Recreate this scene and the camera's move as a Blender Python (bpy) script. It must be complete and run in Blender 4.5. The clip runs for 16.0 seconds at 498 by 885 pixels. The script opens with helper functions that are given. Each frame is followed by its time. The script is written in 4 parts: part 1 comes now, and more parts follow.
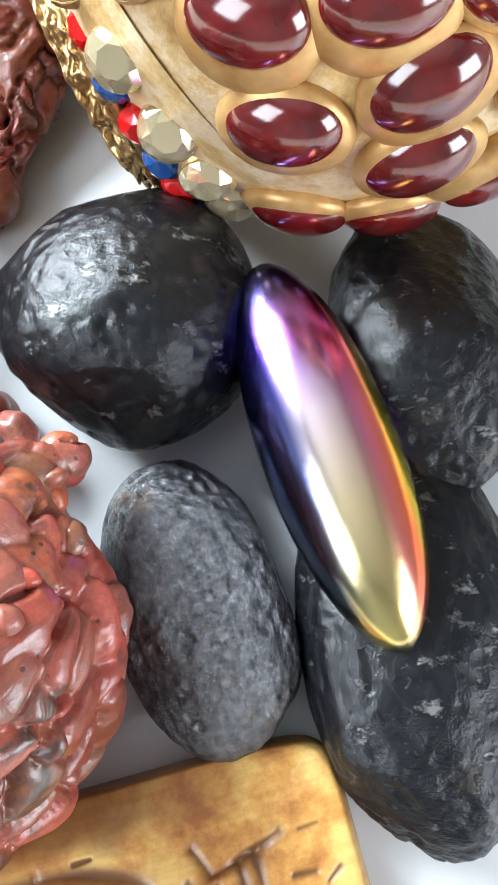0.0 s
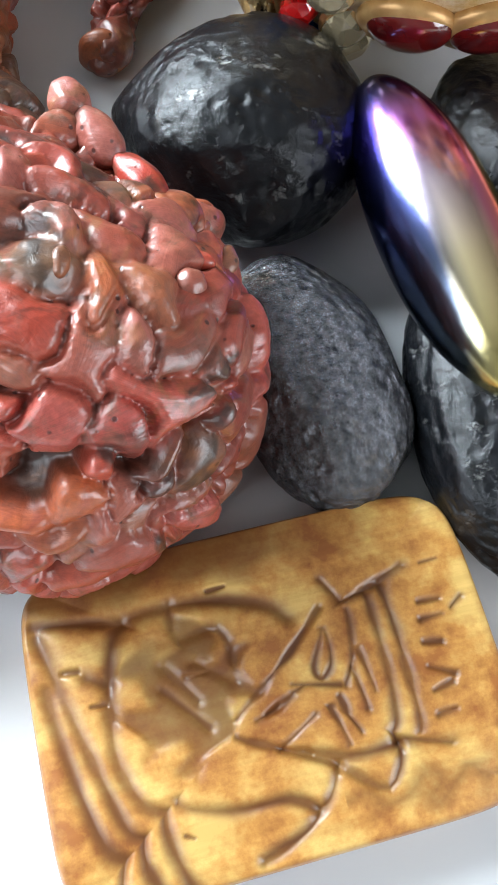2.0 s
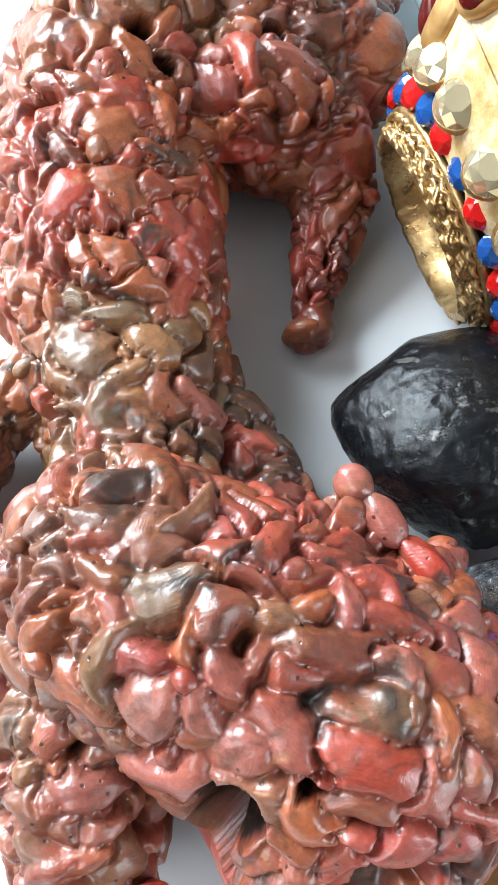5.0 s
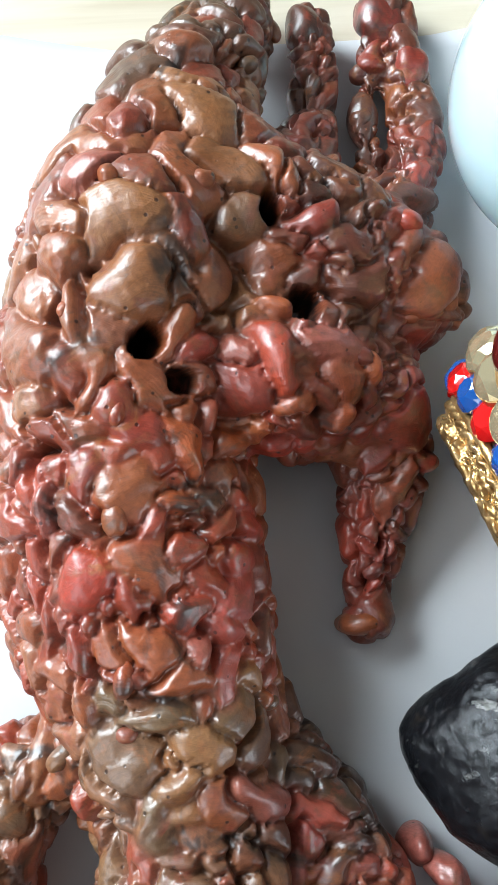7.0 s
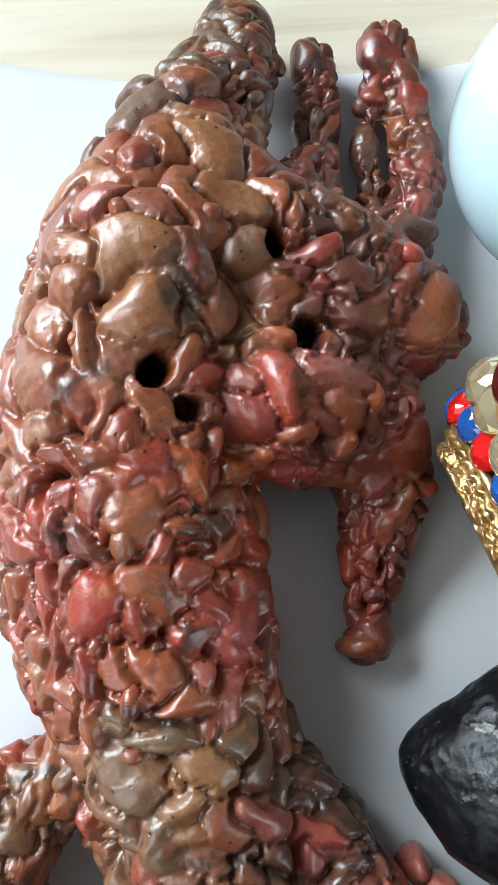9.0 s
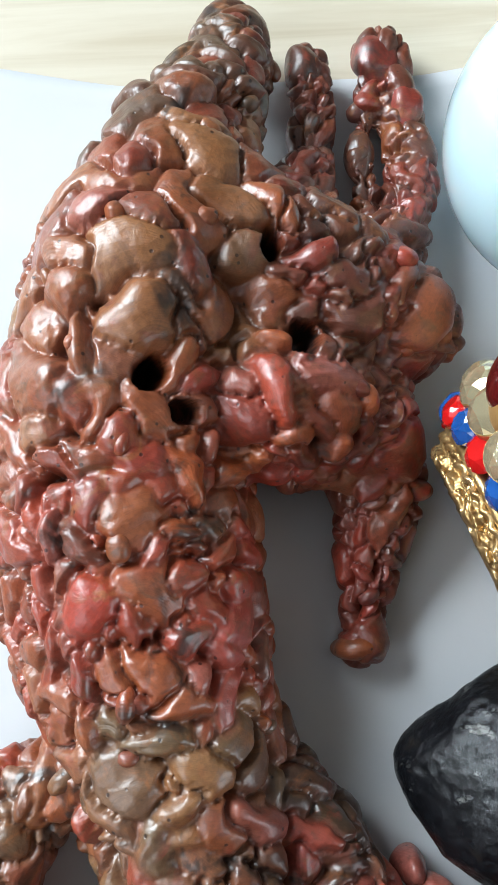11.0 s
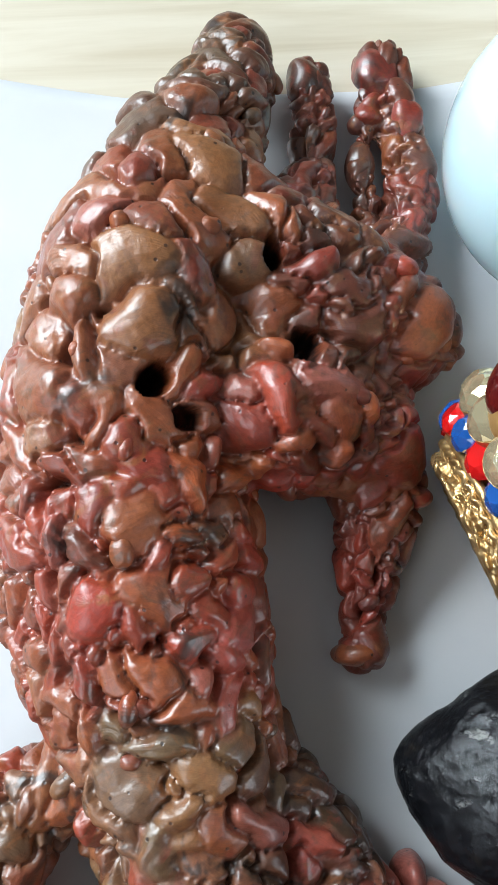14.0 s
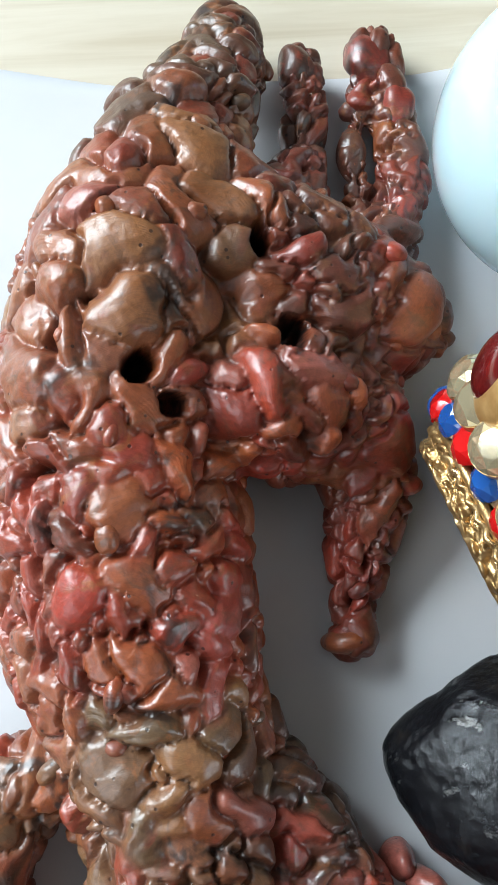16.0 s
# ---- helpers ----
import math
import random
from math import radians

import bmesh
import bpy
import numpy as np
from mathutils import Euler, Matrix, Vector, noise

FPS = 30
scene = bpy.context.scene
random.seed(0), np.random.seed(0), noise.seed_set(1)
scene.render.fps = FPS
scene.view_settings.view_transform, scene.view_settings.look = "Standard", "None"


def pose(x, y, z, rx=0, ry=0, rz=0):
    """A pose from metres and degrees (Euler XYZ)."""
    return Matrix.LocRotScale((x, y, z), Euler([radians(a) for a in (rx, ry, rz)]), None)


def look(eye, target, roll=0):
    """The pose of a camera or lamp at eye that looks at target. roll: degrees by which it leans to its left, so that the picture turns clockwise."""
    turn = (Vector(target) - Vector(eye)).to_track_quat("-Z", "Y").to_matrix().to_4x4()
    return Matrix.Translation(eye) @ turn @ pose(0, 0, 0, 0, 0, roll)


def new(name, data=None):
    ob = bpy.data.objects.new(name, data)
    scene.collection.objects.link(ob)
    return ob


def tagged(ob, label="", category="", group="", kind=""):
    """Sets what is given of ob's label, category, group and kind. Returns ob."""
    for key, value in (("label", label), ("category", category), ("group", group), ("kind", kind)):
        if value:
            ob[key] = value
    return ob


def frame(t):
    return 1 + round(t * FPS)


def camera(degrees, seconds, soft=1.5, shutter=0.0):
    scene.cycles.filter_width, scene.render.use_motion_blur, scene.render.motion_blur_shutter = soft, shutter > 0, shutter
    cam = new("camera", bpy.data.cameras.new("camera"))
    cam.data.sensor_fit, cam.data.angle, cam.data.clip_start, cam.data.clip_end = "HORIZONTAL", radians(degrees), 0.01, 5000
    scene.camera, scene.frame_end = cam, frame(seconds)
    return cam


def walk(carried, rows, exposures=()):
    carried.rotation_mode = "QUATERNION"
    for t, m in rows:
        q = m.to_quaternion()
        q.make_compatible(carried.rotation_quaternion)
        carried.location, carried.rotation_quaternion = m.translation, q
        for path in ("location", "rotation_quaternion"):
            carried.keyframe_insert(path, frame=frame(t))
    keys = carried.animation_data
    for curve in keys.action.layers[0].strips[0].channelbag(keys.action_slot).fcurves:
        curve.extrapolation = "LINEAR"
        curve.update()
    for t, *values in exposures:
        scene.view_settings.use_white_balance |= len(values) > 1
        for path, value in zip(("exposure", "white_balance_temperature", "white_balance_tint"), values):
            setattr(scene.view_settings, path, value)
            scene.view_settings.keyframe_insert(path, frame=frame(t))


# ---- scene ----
cam = camera(32.7, 16.0)
METRES, EYE, TILT, LEAN, TURN = 0.25, 0.141, -73.5, 0.0, 0.0
ROWS = [
    (0.0, 0.0, 0.0, 0.0, 0.0, 0.0, -0.0),
    (0.5, -0.0374, -0.0172, -0.0594, -0.74, 2.02, -0.63),
    (1.0, -0.062, -0.0099, -0.1159, -1.54, 3.39, -0.91),
    (1.5, -0.0785, -0.0208, -0.157, -2.05, 4.25, -1.01),
    (2.0, -0.0889, -0.0289, -0.1865, -1.73, 4.53, -1.01),
    (2.5, -0.1185, -0.0503, -0.1916, -1.83, 4.71, -1.17),
    (3.0, -0.1641, -0.0506, -0.1767, -2.19, 4.86, -1.7),
    (3.5, -0.207, -0.0601, -0.1534, -2.36, 5.34, -2.11),
    (6.0, -0.2792, -0.0622, 0.2233, -3.34, -1.2, 1.72),
    (6.5, -0.2742, -0.0198, 0.3177, -3.12, -4.67, 3.15),
    (7.0, -0.2859, -0.0039, 0.3697, -2.19, -5.39, 3.81),
    (7.5, -0.2843, -0.0009, 0.3778, -2.29, -5.65, 3.97),
    (8.0, -0.2842, -0.0026, 0.3778, -2.21, -5.43, 3.88),
    (8.5, -0.286, -0.0116, 0.3787, -2.14, -4.76, 3.81),
    (9.0, -0.2922, -0.016, 0.3806, -2.48, -4.56, 3.38),
    (11.5, -0.2942, -0.0195, 0.3798, -2.89, -4.12, 3.35),
    (12.0, -0.2963, -0.0217, 0.3797, -2.81, -3.92, 3.02),
    (12.5, -0.2966, -0.0228, 0.379, -3.04, -3.9, 3.21),
    (13.0, -0.2963, -0.0227, 0.3785, -3.02, -3.81, 3.18),
    (13.5, -0.2941, -0.0205, 0.377, -2.9, -3.83, 3.25),
    (14.0, -0.2964, -0.0244, 0.3773, -2.99, -3.55, 3.16),
    (14.5, -0.297, -0.0251, 0.3787, -3.0, -3.56, 3.19),
    (15.0, -0.2943, -0.0215, 0.3777, -2.95, -3.74, 3.29),
    (15.5, -0.2913, -0.0211, 0.3757, -2.74, -3.72, 3.4),
    (16.0, -0.2827, -0.0235, 0.3701, -2.5, -3.81, 3.29),
]
walk(cam, [(t, pose(0, 0, EYE, TILT, LEAN, TURN) @ pose(METRES * x, METRES * y, METRES * z, 90 + pitch, roll, yaw)) for t, x, y, z, yaw, pitch, roll in ROWS],
     [(0.0, 1.55), (1.5, 1.12), (2.5, 0.86), (3.5, 0.82), (6.0, 0.75), (7.0, 0.28), (9.0, 0.06), (16.0, 0.0)])

# ---- light ----
world = bpy.data.worlds.new("world")
scene.world = world
world.use_nodes = True
_sky = world.node_tree.nodes.new("ShaderNodeTexSky")
_sky.sky_type, _sky.sun_disc = "NISHITA", False
_sky.sun_elevation, _sky.sun_rotation = radians(35), radians(-70)
world.node_tree.links.new(_sky.outputs[0], world.node_tree.nodes["Background"].inputs[0])
world.node_tree.nodes["Background"].inputs[1].default_value = 0.1


def window_light(name, at, to, w, h, watts, colour):
    d = bpy.data.lights.new(name, "AREA")
    d.shape, d.size, d.size_y, d.energy, d.color = "RECTANGLE", w, h, watts, colour
    ob = new(name, d)
    ob.matrix_world = look(at, to)
    return ob


window_light("window_light", (-1.15, 0.88, 0.86), (-0.05, 0.08, 0.0), 0.86, 0.92, 54, (0.80, 0.925, 1.0))
window_light("window_light", (-1.15, -0.72, 1.02), (-0.04, 0.06, 0.02), 0.86, 0.92, 9, (0.86, 0.94, 1.0))
window_light("window_light", (1.17, -0.72, 0.52), (0.0, 0.05, 0.02), 0.85, 0.78, 9, (0.90, 0.95, 1.0))


# ---- materials ----
def material(name, base, rough=0.5, metal=0.0, coat=0.0, spec=0.5):
    m = bpy.data.materials.new(name)
    m.use_nodes = True
    b = m.node_tree.nodes["Principled BSDF"]
    b.inputs["Base Color"].default_value = (*base, 1)
    b.inputs["Roughness"].default_value = rough
    b.inputs["Metallic"].default_value = metal
    b.inputs["Coat Weight"].default_value = coat
    b.inputs["Coat Roughness"].default_value = 0.12
    b.inputs["Specular IOR Level"].default_value = spec
    return m, m.node_tree, b


def node(tree, kind, **values):
    n = tree.nodes.new(kind)
    for k, v in values.items():
        n.inputs[k.replace("_", " ")].default_value = v
    return n


def ramp(tree, source, stops):
    r = tree.nodes.new("ShaderNodeValToRGB")
    e = r.color_ramp.elements
    while len(e) < len(stops):
        e.new(0.5)
    for el, (p, c) in zip(e, stops):
        el.position, el.color = p, (*c, 1)
    tree.links.new(source, r.inputs[0])
    return r


def mixed(tree, fac, a, b, mode="MIX"):
    n = tree.nodes.new("ShaderNodeMix")
    n.data_type, n.blend_type = "RGBA", mode
    if isinstance(fac, float):
        n.inputs[0].default_value = fac
    else:
        tree.links.new(fac, n.inputs[0])
    for sock, v in ((n.inputs[6], a), (n.inputs[7], b)):
        if isinstance(v, tuple):
            sock.default_value = (*v, 1)
        else:
            tree.links.new(v, sock)
    return n.outputs[2]


def bumps(tree, bsdf, *layers):
    """Relief from (height socket, strength, distance) layers."""
    last = None
    for height, strength, distance in layers:
        b = tree.nodes.new("ShaderNodeBump")
        b.inputs["Strength"].default_value = strength
        b.inputs["Distance"].default_value = distance
        tree.links.new(height, b.inputs["Height"])
        if last:
            tree.links.new(last, b.inputs["Normal"])
        last = b.outputs[0]
    tree.links.new(last, bsdf.inputs["Normal"])


def coords(tree):
    return tree.nodes.new("ShaderNodeTexCoord").outputs["Object"]


def noise_tex(tree, at, scale, detail=4.0, rough=0.55, distort=0.0):
    n = node(tree, "ShaderNodeTexNoise", Scale=scale, Detail=detail, Roughness=rough, Distortion=distort)
    tree.links.new(at, n.inputs["Vector"])
    return n.outputs[0]


def clay(name):
    """Varnished modelling clay: the tint of each pressed lump with shade painted into the hollows, smudges of other
    clays, finger smear lines and pin holes.
    """
    m, t, b = material(name, (0.2, 0.05, 0.03), 0.4, 0.0, 0.34, 0.7)
    b.inputs["Coat Roughness"].default_value = 0.24
    at = coords(t)
    tint = t.nodes.new("ShaderNodeAttribute")
    tint.attribute_name = "tint"
    smear = t.nodes.new("ShaderNodeAttribute")
    smear.attribute_name = "smear"
    patch = ramp(t, noise_tex(t, at, 170, 4, 0.62, 1.8), [(0.50, (0, 0, 0)), (0.66, (0.7, 0.7, 0.7))])
    other = ramp(t, noise_tex(t, at, 75, 2), [(0.36, (0.32, 0.060, 0.035)), (0.5, (0.10, 0.052, 0.032)), (0.64, (0.34, 0.12, 0.036))])
    col = mixed(t, patch.outputs[0], tint.outputs["Color"], other.outputs[0])
    soot = ramp(t, noise_tex(t, at, 70, 4, 0.6, 1.0), [(0.58, (0, 0, 0)), (0.68, (0.85, 0.85, 0.85))])
    col = mixed(t, soot.outputs[0], col, (0.022, 0.013, 0.009))
    # streaks dragged along the smear lines
    lane = t.nodes.new("ShaderNodeMath")
    lane.operation = "MULTIPLY_ADD"
    t.links.new(smear.outputs["Fac"], lane.inputs[0])
    lane.inputs[1].default_value = 6.0
    t.links.new(noise_tex(t, at, 160, 3), lane.inputs[2])
    turn = node(t, "ShaderNodeTexNoise", Scale=1.0, Detail=3.0, Roughness=0.6)
    turn.noise_dimensions = "1D"
    t.links.new(lane.outputs[0], turn.inputs["W"])
    streak = ramp(t, turn.outputs[0], [(0.3, (0.66, 0.60, 0.58)), (0.7, (1.25, 1.25, 1.25))])
    col = mixed(t, 0.35, col, streak.outputs[0], "MULTIPLY")
    fine = ramp(t, noise_tex(t, at, 1100, 3, 0.65), [(0.3, (0.75, 0.72, 0.72)), (0.7, (1.15, 1.15, 1.15))])
    col = mixed(t, 1.0, col, fine.outputs[0], "MULTIPLY")
    pit = node(t, "ShaderNodeTexVoronoi", Scale=300.0)
    t.links.new(at, pit.inputs["Vector"])
    holes = ramp(t, pit.outputs["Distance"], [(0.07, (0, 0, 0)), (0.12, (1, 1, 1))])
    col = mixed(t, 1.0, col, ramp(t, pit.outputs["Distance"], [(0.07, (0.25, 0.2, 0.2)), (0.12, (1, 1, 1))]).outputs[0], "MULTIPLY")
    t.links.new(col, b.inputs["Base Color"])
    ridge = t.nodes.new("ShaderNodeMath")
    ridge.operation = "SINE"
    wide = t.nodes.new("ShaderNodeMath")
    wide.operation = "MULTIPLY_ADD"
    t.links.new(smear.outputs["Fac"], wide.inputs[0])
    wide.inputs[1].default_value = 11.0
    t.links.new(ramp(t, noise_tex(t, at, 200, 3), [(0.2, (0, 0, 0)), (0.8, (9, 9, 9))]).outputs[0], wide.inputs[2])
    t.links.new(wide.outputs[0], ridge.inputs[0])
    calm = ramp(t, noise_tex(t, at, 140, 2), [(0.52, (0, 0, 0)), (0.68, (1, 1, 1))])
    lines = t.nodes.new("ShaderNodeMath")
    lines.operation = "MULTIPLY"
    t.links.new(ridge.outputs[0], lines.inputs[0])
    t.links.new(calm.outputs[0], lines.inputs[1])
    rr = ramp(t, noise_tex(t, at, 240, 3), [(0.3, (0.30, 0.30, 0.30)), (0.7, (0.54, 0.54, 0.54))])
    t.links.new(rr.outputs[0], b.inputs["Roughness"])
    bumps(t, b, (noise_tex(t, at, 420, 4, 0.6, 0.8), 0.22, 0.0010), (lines.outputs[0], 0.16, 0.00008), (holes.outputs[0], 0.35, 0.0004))
    return m


CLAY = clay("varnished_clay")


def stone_material(name, base, rusty, pits, metal=0.35):
    m, t, b = material(name, base, 0.3, metal)
    b.inputs["Specular IOR Level"].default_value = 0.5
    at = coords(t)
    big = ramp(t, noise_tex(t, at, 90, 5, 0.65), [(0.35, base), (0.6, tuple(c * 1.5 for c in base)), (0.72, rusty)])
    grain = ramp(t, noise_tex(t, at, 700, 4, 0.7), [(0.35, (0.6, 0.6, 0.6)), (0.65, (1.3, 1.3, 1.3))])
    col = mixed(t, 1.0, big.outputs[0], grain.outputs[0], "MULTIPLY")
    stretch = node(t, "ShaderNodeMapping")
    stretch.inputs["Scale"].default_value = (1.0, 1.5, 1.3)
    stretch.inputs["Rotation"].default_value = (0.4, 0.7, 0.5)
    t.links.new(at, stretch.inputs[0])
    # pale flecks: whitish scratches, and glints painted into the colour
    fleck = ramp(t, noise_tex(t, stretch.outputs[0], 190, 6, 0.72), [(0.60, (0, 0, 0)), (0.69, (0.65, 0.65, 0.65))])
    col = mixed(t, fleck.outputs[0], col, (0.20, 0.195, 0.185))
    t.links.new(col, b.inputs["Base Color"])
    rr = ramp(t, noise_tex(t, at, 120, 5, 0.7), [(0.35, (0.13, 0.13, 0.13)), (0.7, (0.29, 0.29, 0.29))])
    t.links.new(rr.outputs[0], b.inputs["Roughness"])
    v = node(t, "ShaderNodeTexVoronoi", Scale=330.0)
    t.links.new(at, v.inputs["Vector"])
    dents = ramp(t, v.outputs["Distance"], [(0.1, (0, 0, 0)), (0.45, (1, 1, 1))])
    bumps(t, b, (noise_tex(t, at, 260, 6, 0.7), 0.55 * pits, 0.0012), (dents.outputs[0], 0.3 * pits, 0.0006), (noise_tex(t, at, 1400, 3, 0.7), 0.12, 0.0003))
    return m


STONE_SMOOTH = stone_material("polished_ironstone", (0.006, 0.0065, 0.008), (0.032, 0.026, 0.021), 0.85)
STONE_PITTED = stone_material("pitted_ironstone", (0.095, 0.095, 0.102), (0.15, 0.12, 0.095), 2.8, 0.8)

# rainbow-plated metal: bands of oxide colour along and across the piece, with reflections painted in
RAINBOW, _t, _b = material("rainbow_plating", (0.4, 0.3, 0.5), 0.2, 1.0)
_at = coords(_t)
_sep = _t.nodes.new("ShaderNodeSeparateXYZ")
_t.links.new(_at, _sep.inputs[0])


def _along(axis, lo, hi):
    r = node(_t, "ShaderNodeMapRange")
    r.inputs[1].default_value, r.inputs[2].default_value = lo, hi
    _t.links.new(_sep.outputs[axis], r.inputs[0])
    return r.outputs[0]


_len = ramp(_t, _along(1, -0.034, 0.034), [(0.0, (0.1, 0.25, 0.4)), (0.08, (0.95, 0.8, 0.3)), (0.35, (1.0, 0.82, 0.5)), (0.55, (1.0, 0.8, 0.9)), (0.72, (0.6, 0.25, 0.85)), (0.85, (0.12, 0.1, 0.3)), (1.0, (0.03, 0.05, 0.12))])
# the white stops paint a highlight streak, the navy ones a dark reflection
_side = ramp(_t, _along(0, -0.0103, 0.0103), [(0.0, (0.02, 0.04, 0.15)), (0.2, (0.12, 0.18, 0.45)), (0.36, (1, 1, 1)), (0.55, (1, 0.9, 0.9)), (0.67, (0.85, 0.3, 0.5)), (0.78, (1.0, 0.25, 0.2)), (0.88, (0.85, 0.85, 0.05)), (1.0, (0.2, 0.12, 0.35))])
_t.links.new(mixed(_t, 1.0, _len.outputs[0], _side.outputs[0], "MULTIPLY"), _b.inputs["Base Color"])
bumps(_t, _b, (noise_tex(_t, _at, 240, 2), 0.06, 0.0008), (noise_tex(_t, _at, 1200, 2), 0.03, 0.0003))

# lacquered carved bone, honey coloured
CARVED, _t, _b = material("honey_lacquer", (0.5, 0.26, 0.07), 0.42, 0.0, 0.16)
_at = coords(_t)
_deep = _t.nodes.new("ShaderNodeAttribute")
_deep.attribute_name = "stain"
_tone = ramp(_t, noise_tex(_t, _at, 110, 6, 0.66, 0.1), [(0.36, (0.33, 0.115, 0.025)), (0.48, (0.54, 0.255, 0.060)), (0.62, (0.70, 0.45, 0.14))])
_str = node(_t, "ShaderNodeMapping")
_str.inputs["Scale"].default_value = (60, 700, 60)
_t.links.new(_at, _str.inputs[0])
_fib = ramp(_t, noise_tex(_t, _str.outputs[0], 1.0, 4), [(0.35, (0.88, 0.84, 0.78)), (0.65, (1.05, 1.05, 1.05))])
_col = mixed(_t, 1.0, _tone.outputs[0], _fib.outputs[0], "MULTIPLY")
_col = mixed(_t, _deep.outputs["Fac"], _col, (0.12, 0.038, 0.009))
_t.links.new(_col, _b.inputs["Base Color"])
bumps(_t, _b, (noise_tex(_t, _at, 300, 4), 0.25, 0.0006), (noise_tex(_t, _str.outputs[0], 1.0, 3), 0.12, 0.0003))

GOLD, _t, _b = material("gilded_metal", (0.5, 0.32, 0.13), 0.36, 0.85)
_at = coords(_t)
_g = ramp(_t, noise_tex(_t, _at, 160, 5, 0.65), [(0.3, (0.26, 0.14, 0.05)), (0.5, (0.46, 0.29, 0.12)), (0.75, (0.70, 0.50, 0.26))])
_t.links.new(_g.outputs[0], _b.inputs["Base Color"])
_r = ramp(_t, noise_tex(_t, _at, 300, 4), [(0.3, (0.2, 0.2, 0.2)), (0.7, (0.5, 0.5, 0.5))])
_t.links.new(_r.outputs[0], _b.inputs["Roughness"])
bumps(_t, _b, (noise_tex(_t, _at, 500, 4, 0.7), 0.4, 0.0006))

GILT_SHELL, _t, _b = material("worn_gilt_shell", (0.7, 0.55, 0.33), 0.45, 0.25)
_at = coords(_t)
_g = ramp(_t, noise_tex(_t, _at, 130, 6, 0.7), [(0.3, (0.40, 0.22, 0.07)), (0.46, (0.62, 0.42, 0.18)), (0.58, (0.76, 0.62, 0.42)), (0.75, (0.58, 0.36, 0.12))])
_t.links.new(_g.outputs[0], _b.inputs["Base Color"])
bumps(_t, _b, (noise_tex(_t, _at, 420, 5, 0.7), 0.5, 0.0008))

GILT_RIM, _t, _b = material("smooth_gilt_setting", (0.6, 0.36, 0.12), 0.36, 0.4)
_at = coords(_t)
_g = ramp(_t, noise_tex(_t, _at, 200, 4), [(0.3, (0.34, 0.17, 0.05)), (0.7, (0.60, 0.37, 0.15))])
_t.links.new(_g.outputs[0], _b.inputs["Base Color"])


def gem(name, colour, rough=0.03, weight=0.6):
    m, t, b = material(name, colour, rough, 0.0, 1.0)
    b.inputs["Coat Roughness"].default_value = 0.03
    b.inputs["Transmission Weight"].default_value = weight
    b.inputs["IOR"].default_value = 1.55
    return m, t, b


CABOCHON, _t, _b = gem("oxblood_cabochon", (0.16, 0.008, 0.008), 0.14, 0.0)
_b.inputs["Coat Roughness"].default_value = 0.11
_at = coords(_t)
_g = ramp(_t, noise_tex(_t, _at, 150, 3), [(0.3, (0.05, 0.003, 0.004)), (0.7, (0.15, 0.008, 0.007))])
_t.links.new(_g.outputs[0], _b.inputs["Base Color"])
RED_GEM = gem("red_crystal", (0.75, 0.012, 0.012), 0.02, 0.35)[0]
BLUE_GEM = gem("blue_crystal", (0.015, 0.10, 0.38), 0.02, 0.35)[0]
CLEAR_GEM = material("foiled_clear_crystal", (0.82, 0.68, 0.42), 0.05, 0.75, 1.0)[0]

PAPER, _t, _b = material("white_paper", (0.8, 0.8, 0.81), 0.42)
_at = coords(_t)
_g = ramp(_t, noise_tex(_t, _at, 18, 5), [(0.3, (0.62, 0.63, 0.66)), (0.7, (0.70, 0.70, 0.705))])
_t.links.new(_g.outputs[0], _b.inputs["Base Color"])
bumps(_t, _b, (noise_tex(_t, _at, 30, 3), 0.15, 0.002), (noise_tex(_t, _at, 1500, 2), 0.05, 0.0002))

WOOD, _t, _b = material("pale_wood", (0.6, 0.47, 0.32), 0.4)
_at = coords(_t)
_map = node(_t, "ShaderNodeMapping")
_map.inputs["Scale"].default_value = (9, 130, 10)
_map.inputs["Rotation"].default_value = (0, 0, radians(-52))
_t.links.new(_at, _map.inputs[0])
_grain = noise_tex(_t, _map.outputs[0], 1.0, 5, 0.6, 0.4)
_g = ramp(_t, _grain, [(0.3, (0.58, 0.49, 0.36)), (0.55, (0.70, 0.62, 0.49)), (0.75, (0.75, 0.68, 0.56))])
_t.links.new(_g.outputs[0], _b.inputs["Base Color"])
bumps(_t, _b, (_grain, 0.15, 0.0006))

PLASTER, _t, _b = material("wall_paint", (0.6, 0.58, 0.55), 0.85)
_at = coords(_t)
_g = ramp(_t, noise_tex(_t, _at, 2.5, 5), [(0.3, (0.14, 0.138, 0.135)), (0.7, (0.18, 0.178, 0.175))])
_t.links.new(_g.outputs[0], _b.inputs["Base Color"])
CEILING_PAINT = material("ceiling_paint", (0.30, 0.30, 0.298), 0.9)[0]
FLOORING = material("floor_boards", (0.22, 0.15, 0.1), 0.55)[0]
OPAL = material("opal_glass", (0.66, 0.86, 0.93), 0.12, 0.0, 0.6)[0]
OPAL.node_tree.nodes["Principled BSDF"].inputs["Transmission Weight"].default_value = 0.25
_ob = OPAL.node_tree.nodes["Principled BSDF"]
_ob.inputs["Subsurface Weight"].default_value = 0.7
_ob.inputs["Subsurface Radius"].default_value = (1.0, 1.1, 1.2)
_ob.inputs["Subsurface Scale"].default_value = 0.02


# ---- mesh helpers ----
def finish(ob, mats, smooth=True):
    for m in mats:
        ob.data.materials.append(m)
    if smooth:
        ob.data.shade_smooth()
    return ob


